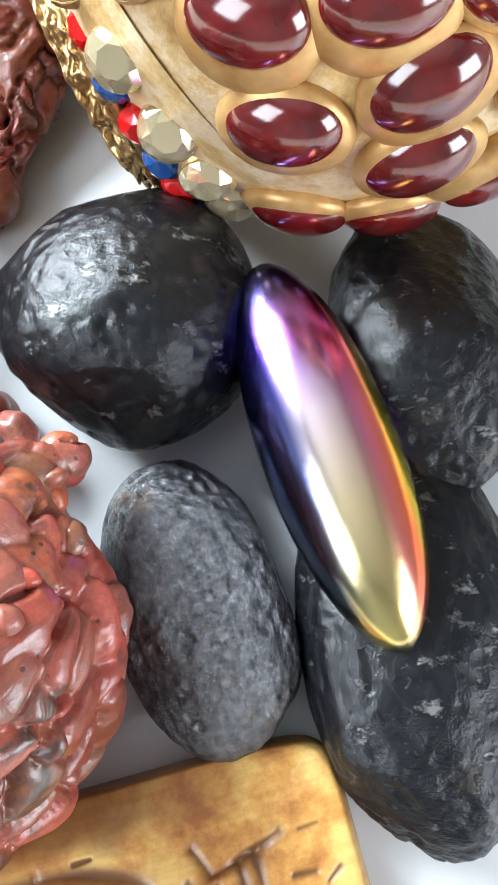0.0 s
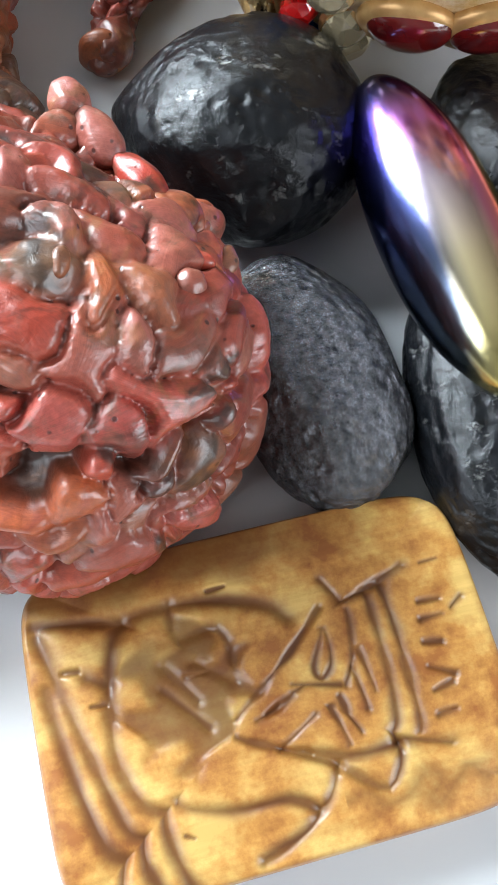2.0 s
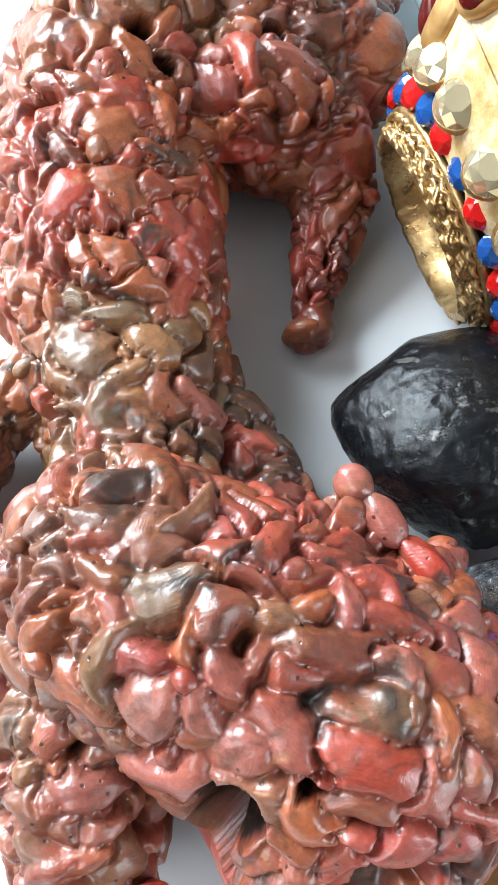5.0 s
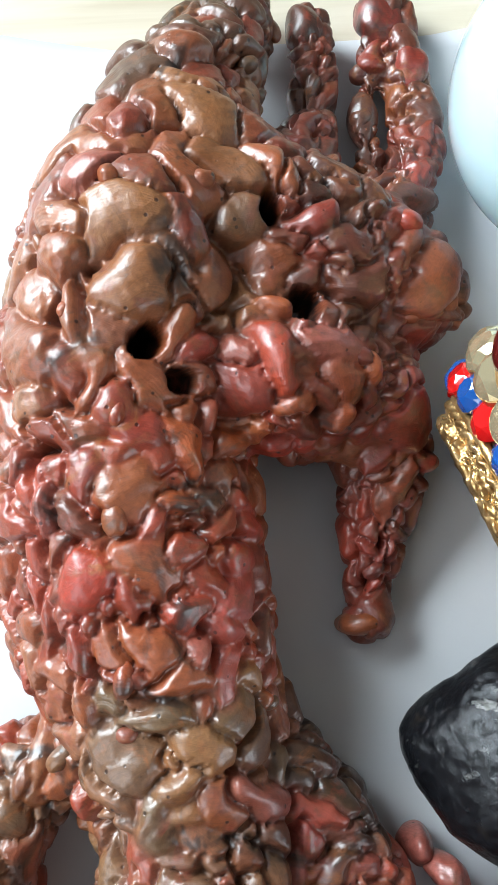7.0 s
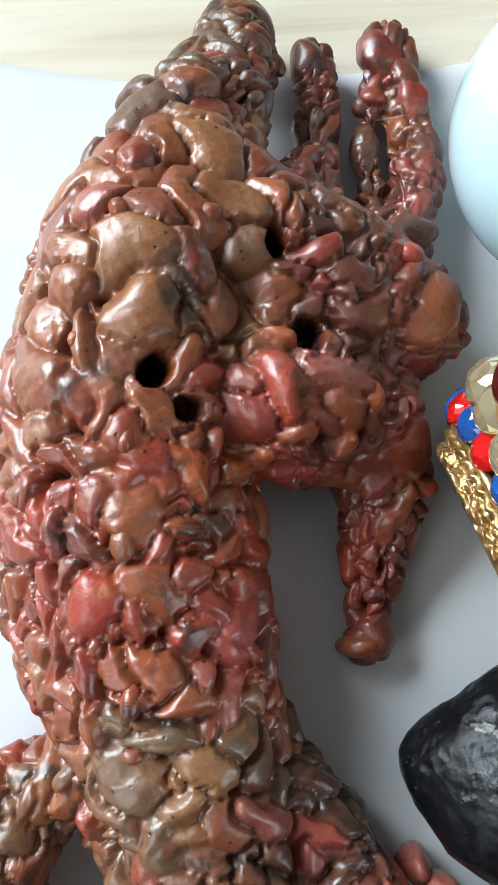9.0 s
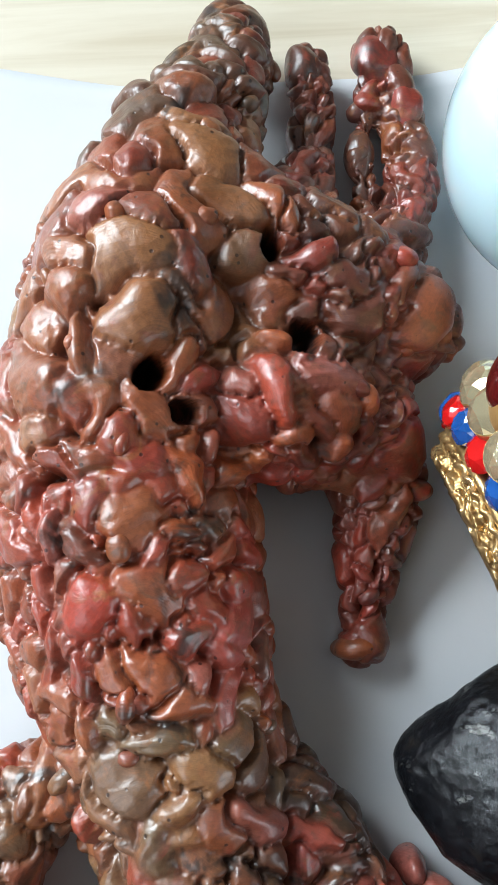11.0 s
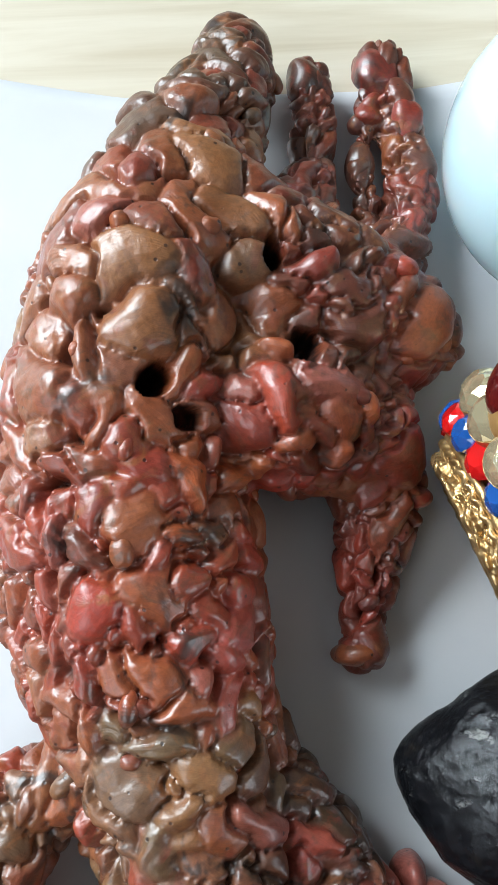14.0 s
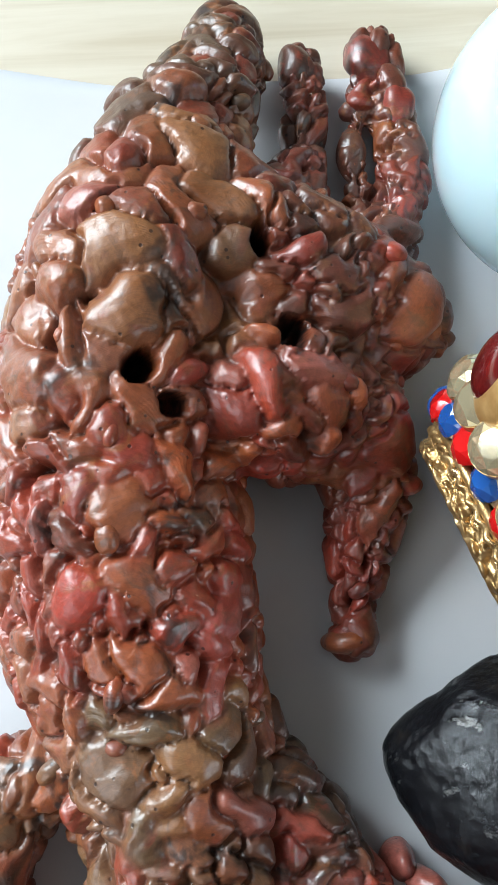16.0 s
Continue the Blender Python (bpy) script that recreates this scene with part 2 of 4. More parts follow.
def part(name, bm, mat, parent=None, label="", smooth=True):
    me = bpy.data.meshes.new(name)
    bm.to_mesh(me)
    bm.free()
    ob = finish(new(name, me), [mat], smooth)
    if parent:
        ob.parent = parent
    if label:
        tagged(ob, label)
    return ob


def arrays(name, verts, faces, mats, parent=None, smooth=True, slots=None):
    """A mesh object from numpy arrays of vertices and triangles or quads."""
    me = bpy.data.meshes.new(name)
    k = faces.shape[1]
    me.vertices.add(len(verts))
    me.vertices.foreach_set("co", np.ascontiguousarray(verts, dtype=np.float32).ravel())
    me.loops.add(faces.size)
    me.loops.foreach_set("vertex_index", np.ascontiguousarray(faces, dtype=np.int32).ravel())
    me.polygons.add(len(faces))
    me.polygons.foreach_set("loop_start", np.arange(0, faces.size, k, dtype=np.int32))
    if slots is not None:
        me.polygons.foreach_set("material_index", np.ascontiguousarray(slots, dtype=np.int32))
    me.update(calc_edges=True)
    me.validate()
    ob = finish(new(name, me), mats, smooth)
    if parent:
        ob.parent = parent
    return ob


_ICO = {}


def ico(level):
    if level not in _ICO:
        bm = bmesh.new()
        bmesh.ops.create_icosphere(bm, subdivisions=level, radius=1)
        _ICO[level] = (np.array([v.co[:] for v in bm.verts]), np.array([[v.index for v in f.verts] for f in bm.faces]))
        bm.free()
    return _ICO[level]


def waves(p, rng, scale, count=6):
    """Smooth pseudo-noise, about -1 to 1, at points p."""
    out = np.zeros(len(p))
    for i in range(count):
        k = rng.normal(size=3)
        k *= scale * (0.6 + 0.9 * rng.random()) / np.linalg.norm(k)
        out += np.sin(p @ k + rng.random() * 6.283)
    return out / math.sqrt(count) / 1.2


def box(name, lo, hi, mat, parent=None, bevel=0.0):
    bm = bmesh.new()
    bmesh.ops.create_cube(bm, size=1, matrix=Matrix.LocRotScale([(a + b) / 2 for a, b in zip(lo, hi)], None, [b - a for a, b in zip(lo, hi)]))
    if bevel:
        bmesh.ops.bevel(bm, geom=bm.edges[:], offset=bevel, segments=2, affect="EDGES")
    return part(name, bm, mat, parent, smooth=False)


# ---- room ----
X0, X1, Y0, Y1, ZF, ZC = -1.2, 1.25, -1.5, 1.5, -0.75, 1.65
tagged(box("floor", (X0, Y0, ZF - 0.1), (X1, Y1, ZF), FLOORING), "dark wooden floor of the room", "floor", kind="structure")
tagged(box("ceiling", (X0, Y0, ZC), (X1, Y1, ZC + 0.1), CEILING_PAINT), "plain white painted ceiling", "ceiling", kind="structure")
tagged(box("wall_north", (X0, Y1, ZF), (X1, Y1 + 0.15, ZC), PLASTER), "plain pale painted wall", "wall", kind="structure")
tagged(box("wall_south", (X0, Y0 - 0.15, ZF), (X1, Y0, ZC), PLASTER), "plain pale painted wall", "wall", kind="structure")


def window_wall(name, x, thick, openings):
    """A wall along y with openings (y0, y1, z0, z1), in order along y."""
    bm = bmesh.new()
    blocks, last = [], Y0
    for wy0, wy1, wz0, wz1 in openings:
        blocks += [((last, ZF), (wy0, ZC)), ((wy0, ZF), (wy1, wz0)), ((wy0, wz1), (wy1, ZC))]
        last = wy1
    for lo, hi in blocks + [((last, ZF), (Y1, ZC))]:
        bmesh.ops.create_cube(bm, size=1, matrix=Matrix.LocRotScale((x + thick / 2, (lo[0] + hi[0]) / 2, (lo[1] + hi[1]) / 2), None, (abs(thick), hi[0] - lo[0], hi[1] - lo[1])))
    tagged(part(name, bm, PLASTER, smooth=False), "plain pale painted wall with a window opening", "wall", kind="structure")


window_wall("wall_west", X0, -0.15, [(-1.22, -0.24, 0.50, 1.52), (0.42, 1.34, 0.34, 1.34)])
window_wall("wall_east", X1, 0.15, [(-1.22, -0.22, 0.08, 0.96)])

# ---- table and paper ----
table = tagged(new("table"), "pale wooden table with a faint grain", "table")
box("tabletop", (-0.6, -0.5, -0.0285), (0.6, 0.6, -0.0005), WOOD, table, 0.002)
for sx in (-0.55, 0.55):
    for sy in (-0.45, 0.55):
        box("leg", (sx - 0.03, sy - 0.03, ZF), (sx + 0.03, sy + 0.03, -0.0285), WOOD, table, 0.003)


def paper_sheet():
    nx, ny = 90, 90
    u, v = np.meshgrid(np.linspace(0, 1, nx), np.linspace(0, 1, ny), indexing="ij")
    x = -0.175 + 0.297 * u
    far = 0.211 + 0.35 * np.clip(-0.088 - x, 0, 1) ** 1.15 + 0.004 * np.clip((x + 0.02) / 0.03, 0, 2)
    y = -0.12 + (far + 0.12) * v
    z = 0.0002 + 0.0012 * np.clip((v - 0.93) / 0.07, 0, 1) ** 2 * (0.5 + 0.5 * np.sin(40 * x))
    top = np.stack([x, y, z], -1).reshape(-1, 3)
    low = top - (0, 0, 0.00022)
    i = (np.arange(nx - 1)[:, None] * ny + np.arange(ny - 1)[None]).ravel()
    q = np.stack([i, i + ny, i + ny + 1, i + 1], -1)
    n = nx * ny
    ring = np.concatenate([np.arange(0, n, ny), np.arange(n - ny + 1, n), np.arange(n - ny - 1, 0, -ny)[0:], np.arange(ny - 2, 0, -1)])
    nxt = np.roll(ring, -1)
    side = np.stack([ring, ring + n, nxt + n, nxt], -1)
    ob = arrays("paper_sheet", np.concatenate([top, low]), np.concatenate([q, q[:, ::-1] + n, side]), [PAPER])
    return tagged(ob, "white sheet of paper spread on the wooden table", "paper")


paper_sheet()


# ---- stones ----
def stone(label, centre, semi, turn, seed, mat, rough=0.06, tip=None, pits=0.010, facets=5, blunt=1.0):
    rng = np.random.default_rng(seed)
    p, f = ico(6)
    p = p.copy()
    d = 1 + rough * waves(p, rng, 2.2) + rough * 0.45 * waves(p, rng, 5) + rough * 0.16 * waves(p, rng, 14, 10) + rough * 0.06 * waves(p, rng, 40, 14)
    for _ in range(facets):
        k = rng.normal(size=3)
        k /= np.linalg.norm(k)
        over = np.clip(p @ k * d - (0.80 + 0.12 * rng.random()), 0, None)
        d -= 0.7 * over
    for _ in range(16):
        k = rng.normal(size=3)
        k /= np.linalg.norm(k)
        w = 0.05 + 0.07 * rng.random()
        d -= 0.02 * np.exp(-np.sum((p - k) ** 2, 1) / w ** 2)
    d -= pits * np.clip(waves(p, rng, 26, 9) * waves(p, rng, 9, 6), 0, 1.5) + 0.5 * pits * np.clip(waves(p, rng, 55, 12) - 0.3, 0, 2)
    q = np.sign(p) * np.abs(p) ** blunt * d[:, None]
    if tip is not None:
        k = np.array(tip[:3]) / np.linalg.norm(tip[:3])
        q += np.outer(np.clip(p @ k, 0, 1) ** 6 * tip[3], k)
    q = q * np.array(semi)
    q[:, 2] = np.maximum(q[:, 2], -semi[2] * 0.93)
    q[:, 2] -= q[:, 2].min()
    ob = arrays("stone", q, f, [mat])
    ob.matrix_world = pose(centre[0], centre[1], centre[2], 0, 0, turn)
    return tagged(ob, label, "stone", "dark stones on the paper")


stone("large rounded black polished ironstone pebble on white paper", (-0.0182, 0.0588, 0.0004), (0.0208, 0.0222, 0.0155), 0, 3, STONE_SMOOTH, 0.055, (-0.95, 0.25, -0.25, 0.36), 0.020)
stone("grey pitted oblong ironstone pebble beside a carved tile", (-0.0078, 0.0125, 0.0004), (0.0135, 0.0240, 0.0092), 20, 8, STONE_PITTED, 0.05, None, 0.030, 5, 0.84)
stone("dull black lumpy ironstone pebble with a rough end", (0.0292, 0.0535, 0.0004), (0.0170, 0.0250, 0.0130), 12, 21, STONE_SMOOTH, 0.08, None, 0.024)
stone("large smooth black ironstone pebble under a shiny magnet", (0.0265, 0.0070, 0.0004), (0.0180, 0.0310, 0.0105), 4, 33, STONE_SMOOTH, 0.065, None, 0.022, 5, 0.92)


def rainbow_magnet():
    p, f = ico(6)
    y = p[:, 1]
    r = np.sqrt(np.clip(1 - y * y, 0, 1))
    k = np.where(r > 1e-6, (1 - np.abs(y) ** 2.1) ** 0.56 / np.maximum(r, 1e-6), 0)
    q = np.stack([p[:, 0] * k * 0.0103, y * 0.0312, p[:, 2] * k * 0.0103], -1)
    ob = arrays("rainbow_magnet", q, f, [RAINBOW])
    ob.matrix_world = pose(0.0118, 0.0350, 0.0200, 2, 0, 19)
    return tagged(ob, "shiny rainbow-plated spindle-shaped magnet lying on dark stones", "magnet")


rainbow_magnet()


# ---- carved tile ----
def carved_tile():
    w, h, nx, ny = 0.0675, 0.0475, 330, 240
    u, v = np.meshgrid(np.linspace(-w / 2, w / 2, nx), np.linspace(-h / 2, h / 2, ny), indexing="ij")
    z = 0.0125 - 0.0030 * (np.abs(v) / (h / 2)) ** 2.4 - 0.0012 * (np.abs(u) / (w / 2)) ** 5
    stain = np.zeros_like(z)
    wob = 0.0012 * np.sin(u * 700 + 2 * np.sin(v * 500)) + 0.0008 * np.sin(v * 900 + u * 400)
    mm = 0.001
    # carved lines: their points in millimetres from the middle
    petals = [[(-11.6, 9.4), (-5.6, 9.3), (-4.3, 4.3)], [(-14.2, 5.9), (-10.4, 0.4)], [(-14.9, 2.8), (-9.7, -3.4)], [(-10.0, 5.7), (-5.0, 1.9)], [(-11.7, 14.6), (-12.1, 10.9)]]
    face = [[(-6.0, -3.5), (3.2, 3.3), (9.2, 8.7)], [(-6.6, -5.7), (-0.3, -8.9), (6.1, -12.4)], [(-1.4, -3.8), (4.5, -1.2)], [(-1.1, -8.7), (4.9, -5.4)], [(9.3, 6.0), (6.4, 0.8), (7.1, -1.0), (9.0, 1.0), (9.3, 6.0)], [(13.3, 7.7), (12.1, 1.1), (10.1, -2.6)], [(2.8, -0.8), (9.3, -2.4)], [(7.5, -5.2), (8.5, -10.3)], [(8.8, -3.9), (10.6, -9.2)], [(-3.2, -4.2), (-0.0, -3.4)], [(13.2, 1.7), (13.9, -4.4)], [(11.6, -0.5), (12.3, -6.4)]]
    bands = [[(16.6, 9.5), (16.5, -1.7), (15.6, -12.0)], [(19.0, 9.8), (19.2, -1.5), (18.9, -11.3)], [(6.8, -13.0), (12.2, -17.0), (16.0, -12.1)], [(6.0, -12.8), (4.1, -16.1), (-0.2, -19.5), (-6.4, -21.6)], [(-16.9, -12.4), (-9.4, -14.6), (-1.3, -15.1), (2.2, -17.1)], [(-0.3, -8.9), (8.0, -11.7), (16.4, -12.2), (22.9, -13.9)], [(10.4, 12.8), (13.9, 9.3), (23.0, 12.0)]]
    ticks = [[(23.6, 6.0), (26.7, 5.7)], [(23.2, 3.5), (26.4, 3.6)], [(22.5, 0.2), (25.0, -0.2)], [(22.2, -3.1), (25.6, -4.8)], [(22.0, -6.4), (24.8, -5.8)], [(21.7, -9.6), (24.4, -9.4)], [(28.0, 4.1), (30.0, 5.4)], [(-27.9, 8.4), (-25.9, 8.1)]]
    arcs = [[(-20.0, 14.1), (-22.0, 4.5), (-22.6, -5.6), (-18.9, -14.1), (-16.2, -22.6)], [(-31.0, 14.2), (-28.0, 3.6), (-24.3, -9.7), (-22.7, -16.7), (-19.5, -23.2)], [(-30.7, 6.7), (-28.8, -4.8), (-26.4, -15.8), (-26.0, -21.5)], [(-31.5, 16.0), (-19.1, 14.3), (-8.8, 13.9), (1.1, 11.5), (4.6, 8.1)], [(-24.9, 6.9), (-22.3, 5.4)]]
    lines = [(half, deep, pts) for half, deep, group in ((0.8, 0.7, petals), (0.45, 0.6, face), (0.7, 0.8, bands), (0.4, 0.7, ticks), (1.0, 0.7, arcs)) for pts in group]

    def segment(a, b):
        ax, ay, bx, by = a[0] * mm, a[1] * mm, b[0] * mm, b[1] * mm
        s = np.clip(((u - ax) * (bx - ax) + (v - ay) * (by - ay)) / ((bx - ax) ** 2 + (by - ay) ** 2), 0, 1)
        return np.hypot(u - ax - s * (bx - ax), v - ay - s * (by - ay))

    def curve(pts):
        """The line through the points, rounded at its bends."""
        if len(pts) < 3:
            return pts
        out = []
        ext = [pts[0], *pts, pts[-1]]
        for a, b, c, e in zip(ext, ext[1:], ext[2:], ext[3:]):
            for k in range(4):
                t = k / 4
                out.append(tuple(0.5 * (2 * b[i] + (c[i] - a[i]) * t + (2 * a[i] - 5 * b[i] + 4 * c[i] - e[i]) * t * t + (3 * b[i] - a[i] - 3 * c[i] + e[i]) * t ** 3) for i in (0, 1)))
        return out + [pts[-1]]

    rng = random.Random(4)
    for i in range(6):
        x, y, a, l = rng.uniform(-30, 30), rng.uniform(-20, 18), rng.uniform(-0.9, 0.3), rng.uniform(0.8, 3.2)
        lines.append((rng.uniform(0.15, 0.3), 0.35, [(x, y), (x + l * math.cos(a), y + l * math.sin(a))]))
    for half, deep, pts in lines:
        pts = curve(pts)
        d = np.min([segment(a, b) for a, b in zip(pts, pts[1:])], 0) + 0.12 * wob
        g = np.exp(-(np.maximum(d, 0) / (1.15 * half * mm)) ** 1.8)
        z -= 0.8 * deep * mm * g
        stain = np.maximum(stain, (0.86 + 0.12 * np.sin(310 * u + 240 * v)) * np.exp(-(np.maximum(d, 0) / (1.3 * half * mm)) ** 2.0))
    fan = 1 / (1 + np.exp((np.hypot((u - -0.0117) / 0.0075, (v - 0.0021) / 0.0092) + wob / 0.006 - 1) / 0.07))
    z -= 0.0006 * fan
    stain = np.maximum(stain, 0.75 * fan)
    band = np.clip(1 - np.abs(v + 0.0165 + 0.1 * u + wob) / 0.003, 0, 1) * (u > 0.006)
    stain = np.maximum(stain, 0.55 * band)
    edge = np.maximum(np.abs(u) / (w / 2), np.abs(v) / (h / 2))
    stain = np.maximum(stain, 0.75 * np.clip((v - h / 2 + 0.0095 + 0.5 * wob) / 0.004, 0, 1) * np.clip((0.022 - u) / 0.02, 0, 1))
    stain = np.maximum(stain, 0.5 * np.clip((edge - 0.93) / 0.07, 0, 1))
    # round the corners and the rim, and carry the skin down to the paper
    n = 9
    cu, cv = u / (w / 2), v / (h / 2)
    e = (np.abs(cu) ** n + np.abs(cv) ** n) ** (1 / n)
    m = np.maximum(np.abs(cu), np.abs(cv))
    k = np.where(e > 1e-6, m / np.maximum(e, 1e-6), 1)
    fall = np.clip((m - 0.955) / 0.045, 0, 1)
    z = z - 0.0045 * fall ** 2.5
    top = np.stack([u * k, v * k, z], -1).reshape(-1, 3)
    low = top.copy()
    low[:, 2] = 0.0
    low[:, :2] *= 0.985
    mid = top.copy()
    mid[:, 2] = 0.004
    mid[:, :2] *= 1.006
    i = (np.arange(nx - 1)[:, None] * ny + np.arange(ny - 1)[None]).ravel()
    q = np.stack([i, i + ny, i + ny + 1, i + 1], -1)
    c = nx * ny
    ring = np.concatenate([np.arange(0, c, ny), np.arange(c - ny + 1, c), np.arange(c - ny - 1, 0, -ny), np.arange(ny - 2, 0, -1)])
    nr = len(ring)
    verts = np.concatenate([top, mid[ring], low[ring], low[ring].mean(0, keepdims=True)])
    a, b = np.arange(nr), np.roll(np.arange(nr), -1)
    s1 = np.stack([ring, c + a, c + b, ring[b]], -1)
    s2 = np.stack([c + a, c + nr + a, c + nr + b, c + b], -1)
    ob = arrays("carved_tile", verts, np.concatenate([q, s1, s2]), [CARVED])
    at = ob.data.attributes.new("stain", "FLOAT", "POINT")
    at.data.foreach_set("value", np.concatenate([stain.ravel(), np.full(2 * nr + 1, 0.6)]).astype(np.float32))
    ob.matrix_world = pose(-0.0150, -0.0357, 0.0004, 0, 0, 14.7)
    return tagged(ob, "honey-yellow lacquered tile with carved brown grooves", "tile")


carved_tile()


# ---- jewelled dome ----
DOME_C, DOME_R = Vector((0.0145, 0.1110, 0.0483)), 0.0445
DOME_A = Vector((-0.80, -0.27, -0.53)).normalized()
RIM_C, RIM_A = Vector((-0.0196, 0.1018, 0.0250)), Vector((-0.895, -0.33, -0.295)).normalized()


def far_side(p):
    """The dome is flatter on its far side."""
    return Vector((p.x, p.y * 0.74 if p.y > 0 else p.y, p.z))


def dome_frame(h, ang, out=0.0):
    """A frame on the dome: h from pole (rim side, 1) to pole (-1), ang round the axis in degrees; z stands out of the skin."""
    e1 = (Vector((0, -1, 0)) - DOME_A * DOME_A.dot(Vector((0, -1, 0)))).normalized()
    e2 = DOME_A.cross(e1)
    s = math.sqrt(max(0, 1 - h * h))
    n = DOME_A * h + (e1 * math.cos(radians(ang)) + e2 * math.sin(radians(ang))) * s
    t = (-e1 * math.sin(radians(ang)) + e2 * math.cos(radians(ang)))
    m = Matrix((t, n.cross(t), n)).transposed().to_4x4()
    m.translation = far_side(n * (DOME_R + out))
    return m


def cabochon(bm, a, b, c, level=4):
    bmesh.ops.create_icosphere(bm, subdivisions=level, radius=1, matrix=Matrix.Diagonal((a, b, c, 1)))


def brilliant(bm, r, depth):
    """A round faceted crystal: table, crown and girdle."""
    rings = [(0.52, 1.0, 8, 0), (0.82, 0.62, 8, 22.5), (1.0, 0.2, 16, 0), (0.96, -0.35, 16, 0)]
    made = []
    for rr, z, n, off in rings:
        made.append([bm.verts.new((r * rr * math.cos(radians(off + 360 * i / n)), r * rr * math.sin(radians(off + 360 * i / n)), depth * z)) for i in range(n)])
    bmesh.ops.convex_hull(bm, input=bm.verts[:])


def jewelled_dome():
    dome = new("jewelled_dome")
    dome.location = DOME_C
    tagged(dome, "gilt dome ornament set with dark red cabochons and crystals", "ornament")
    p, f = ico(6)
    a = np.array(DOME_A)
    rng = np.random.default_rng(5)
    q = p * (DOME_R * (1 + 0.006 * waves(p, rng, 8) + 0.003 * waves(p, rng, 25)))[:, None]
    q[:, 1] = np.where(q[:, 1] > 0, 0.74 * q[:, 1], q[:, 1])
    keep = (p @ a) < 0.87
    fk = f[keep[f].all(1)]
    arrays("shell", q, fk, [GILT_SHELL], dome)
    # rim: a neck, then a plain ridge, a braid and an embossed leaf border
    e1 = (Vector((0, -1, 0)) - RIM_A * RIM_A.dot(Vector((0, -1, 0)))).normalized()
    e2 = RIM_A.cross(e1)
    rim = RIM_C - DOME_C

    def neck_point(deg, w, out=0.0):
        """On the neck from the rim (w 0) to the dome (w 1), with the way out of its skin."""
        u = e1 * math.cos(radians(deg)) + e2 * math.sin(radians(deg))
        a = rim + u * 0.0243
        b = far_side((a - RIM_A * 0.024).normalized() * DOME_R)
        n = (u + RIM_A * 0.45 * (1 - w)).normalized()
        return a.lerp(b, w) + n * (out + 0.0016 * math.sin(math.pi * w)), n, u

    rows = [[neck_point(d, k / 10 * 1.15)[0] for k in range(11)] for d in range(0, 360, 3)]
    q = np.array([list(p) for row in rows for p in row])
    a, b = np.meshgrid(np.arange(120), np.arange(10), indexing="ij")
    nxt = (a + 1) % 120
    arrays("neck", q, np.stack([a * 11 + b, a * 11 + b + 1, nxt * 11 + b + 1, nxt * 11 + b], -1).reshape(-1, 4), [GILT_SHELL], dome)

    def revolve(name, rows, label):
        """A skin turned about the axis: rows of (height, radius) for each angle."""
        n, k = len(rows), len(rows[0])
        q = np.array([list(rim + RIM_A * h + (e1 * math.cos(2 * pi * i / n) + e2 * math.sin(2 * pi * i / n)) * r) for i, row in enumerate(rows) for h, r in row])
        a, b = np.meshgrid(np.arange(n), np.arange(k - 1), indexing="ij")
        nxt = (a + 1) % n
        f = np.stack([a * k + b, nxt * k + b, nxt * k + b + 1, a * k + b + 1], -1).reshape(-1, 4)
        return tagged(arrays(name, q, f, [GOLD], dome), label)

    pi = math.pi
    ring = [(0.0030 + 0.0010 * math.cos(a), 0.0222 + 0.0010 * math.sin(a)) for a in (x * pi / 6 for x in range(13))]
    revolve("ridge", [ring] * 120, "plain gold ridge")
    braid = [[(0.0044 + 0.0007 * math.cos(a) + 0.0003 * math.sin(i * 0.9), 0.0217 + (0.0007 + 0.0003 * math.sin(i * 0.9 + a)) * math.sin(a)) for a in (x * pi / 6 for x in range(13))] for i in range(300)]
    revolve("braid", braid, "braided gold wire")
    border = []
    for i in range(360):
        row = []
        for k in range(34):
            w = k / 33
            lean = (i / 20 + 0.35 * w) % 1 - 0.5
            leaf = max(0.0, 1 - (lean * 2.3) ** 2 - ((w - 0.45) * 2.0) ** 2) ** 0.5
            vein = 0.25 * math.sin(40 * (abs(lean) + 0.5 * w))
            bead = max(0.0, 1 - ((i / 10) % 1 * 2 - 1) ** 2 * 1.6 - ((w - 0.86) * 7) ** 2) ** 0.5
            grit = noise.noise(Vector((math.cos(i * pi / 180) * 9, math.sin(i * pi / 180) * 9, w * 5)))
            row.append((0.0036 + 0.0044 * w + 0.0004 * grit, 0.0202 - 0.0012 * w + 0.0012 * leaf * (1 + vein) + 0.0010 * bead + 0.0007 * grit))
        row += [(row[-1][0] - 0.0004, 0.0178), (0.0, 0.0175)]
        border.append(row)
    revolve("leaf_border", border, "embossed gold leaf border")
    small = bmesh.new()
    brilliant(small, 0.0035, 0.0022)
    big = bmesh.new()
    brilliant(big, 0.0044, 0.0024)
    cup = bmesh.new()
    bmesh.ops.create_cone(cup, cap_ends=True, segments=20, radius1=0.0047, radius2=0.0045, depth=0.0016)
    proto = {}
    for nm, bmx, mat in (("red_crystal", small.copy(), RED_GEM), ("blue_crystal", small, BLUE_GEM), ("clear_crystal", big, CLEAR_GEM), ("crystal_cup", cup, GOLD)):
        me = bpy.data.meshes.new(nm)
        bmx.to_mesh(me)
        me.materials.append(mat)
        proto[nm] = me

    def place(nm, m):
        ob = new(nm, proto[nm])
        ob.parent = dome
        ob.matrix_basis = m
        return ob

    rnd = random.Random(8)

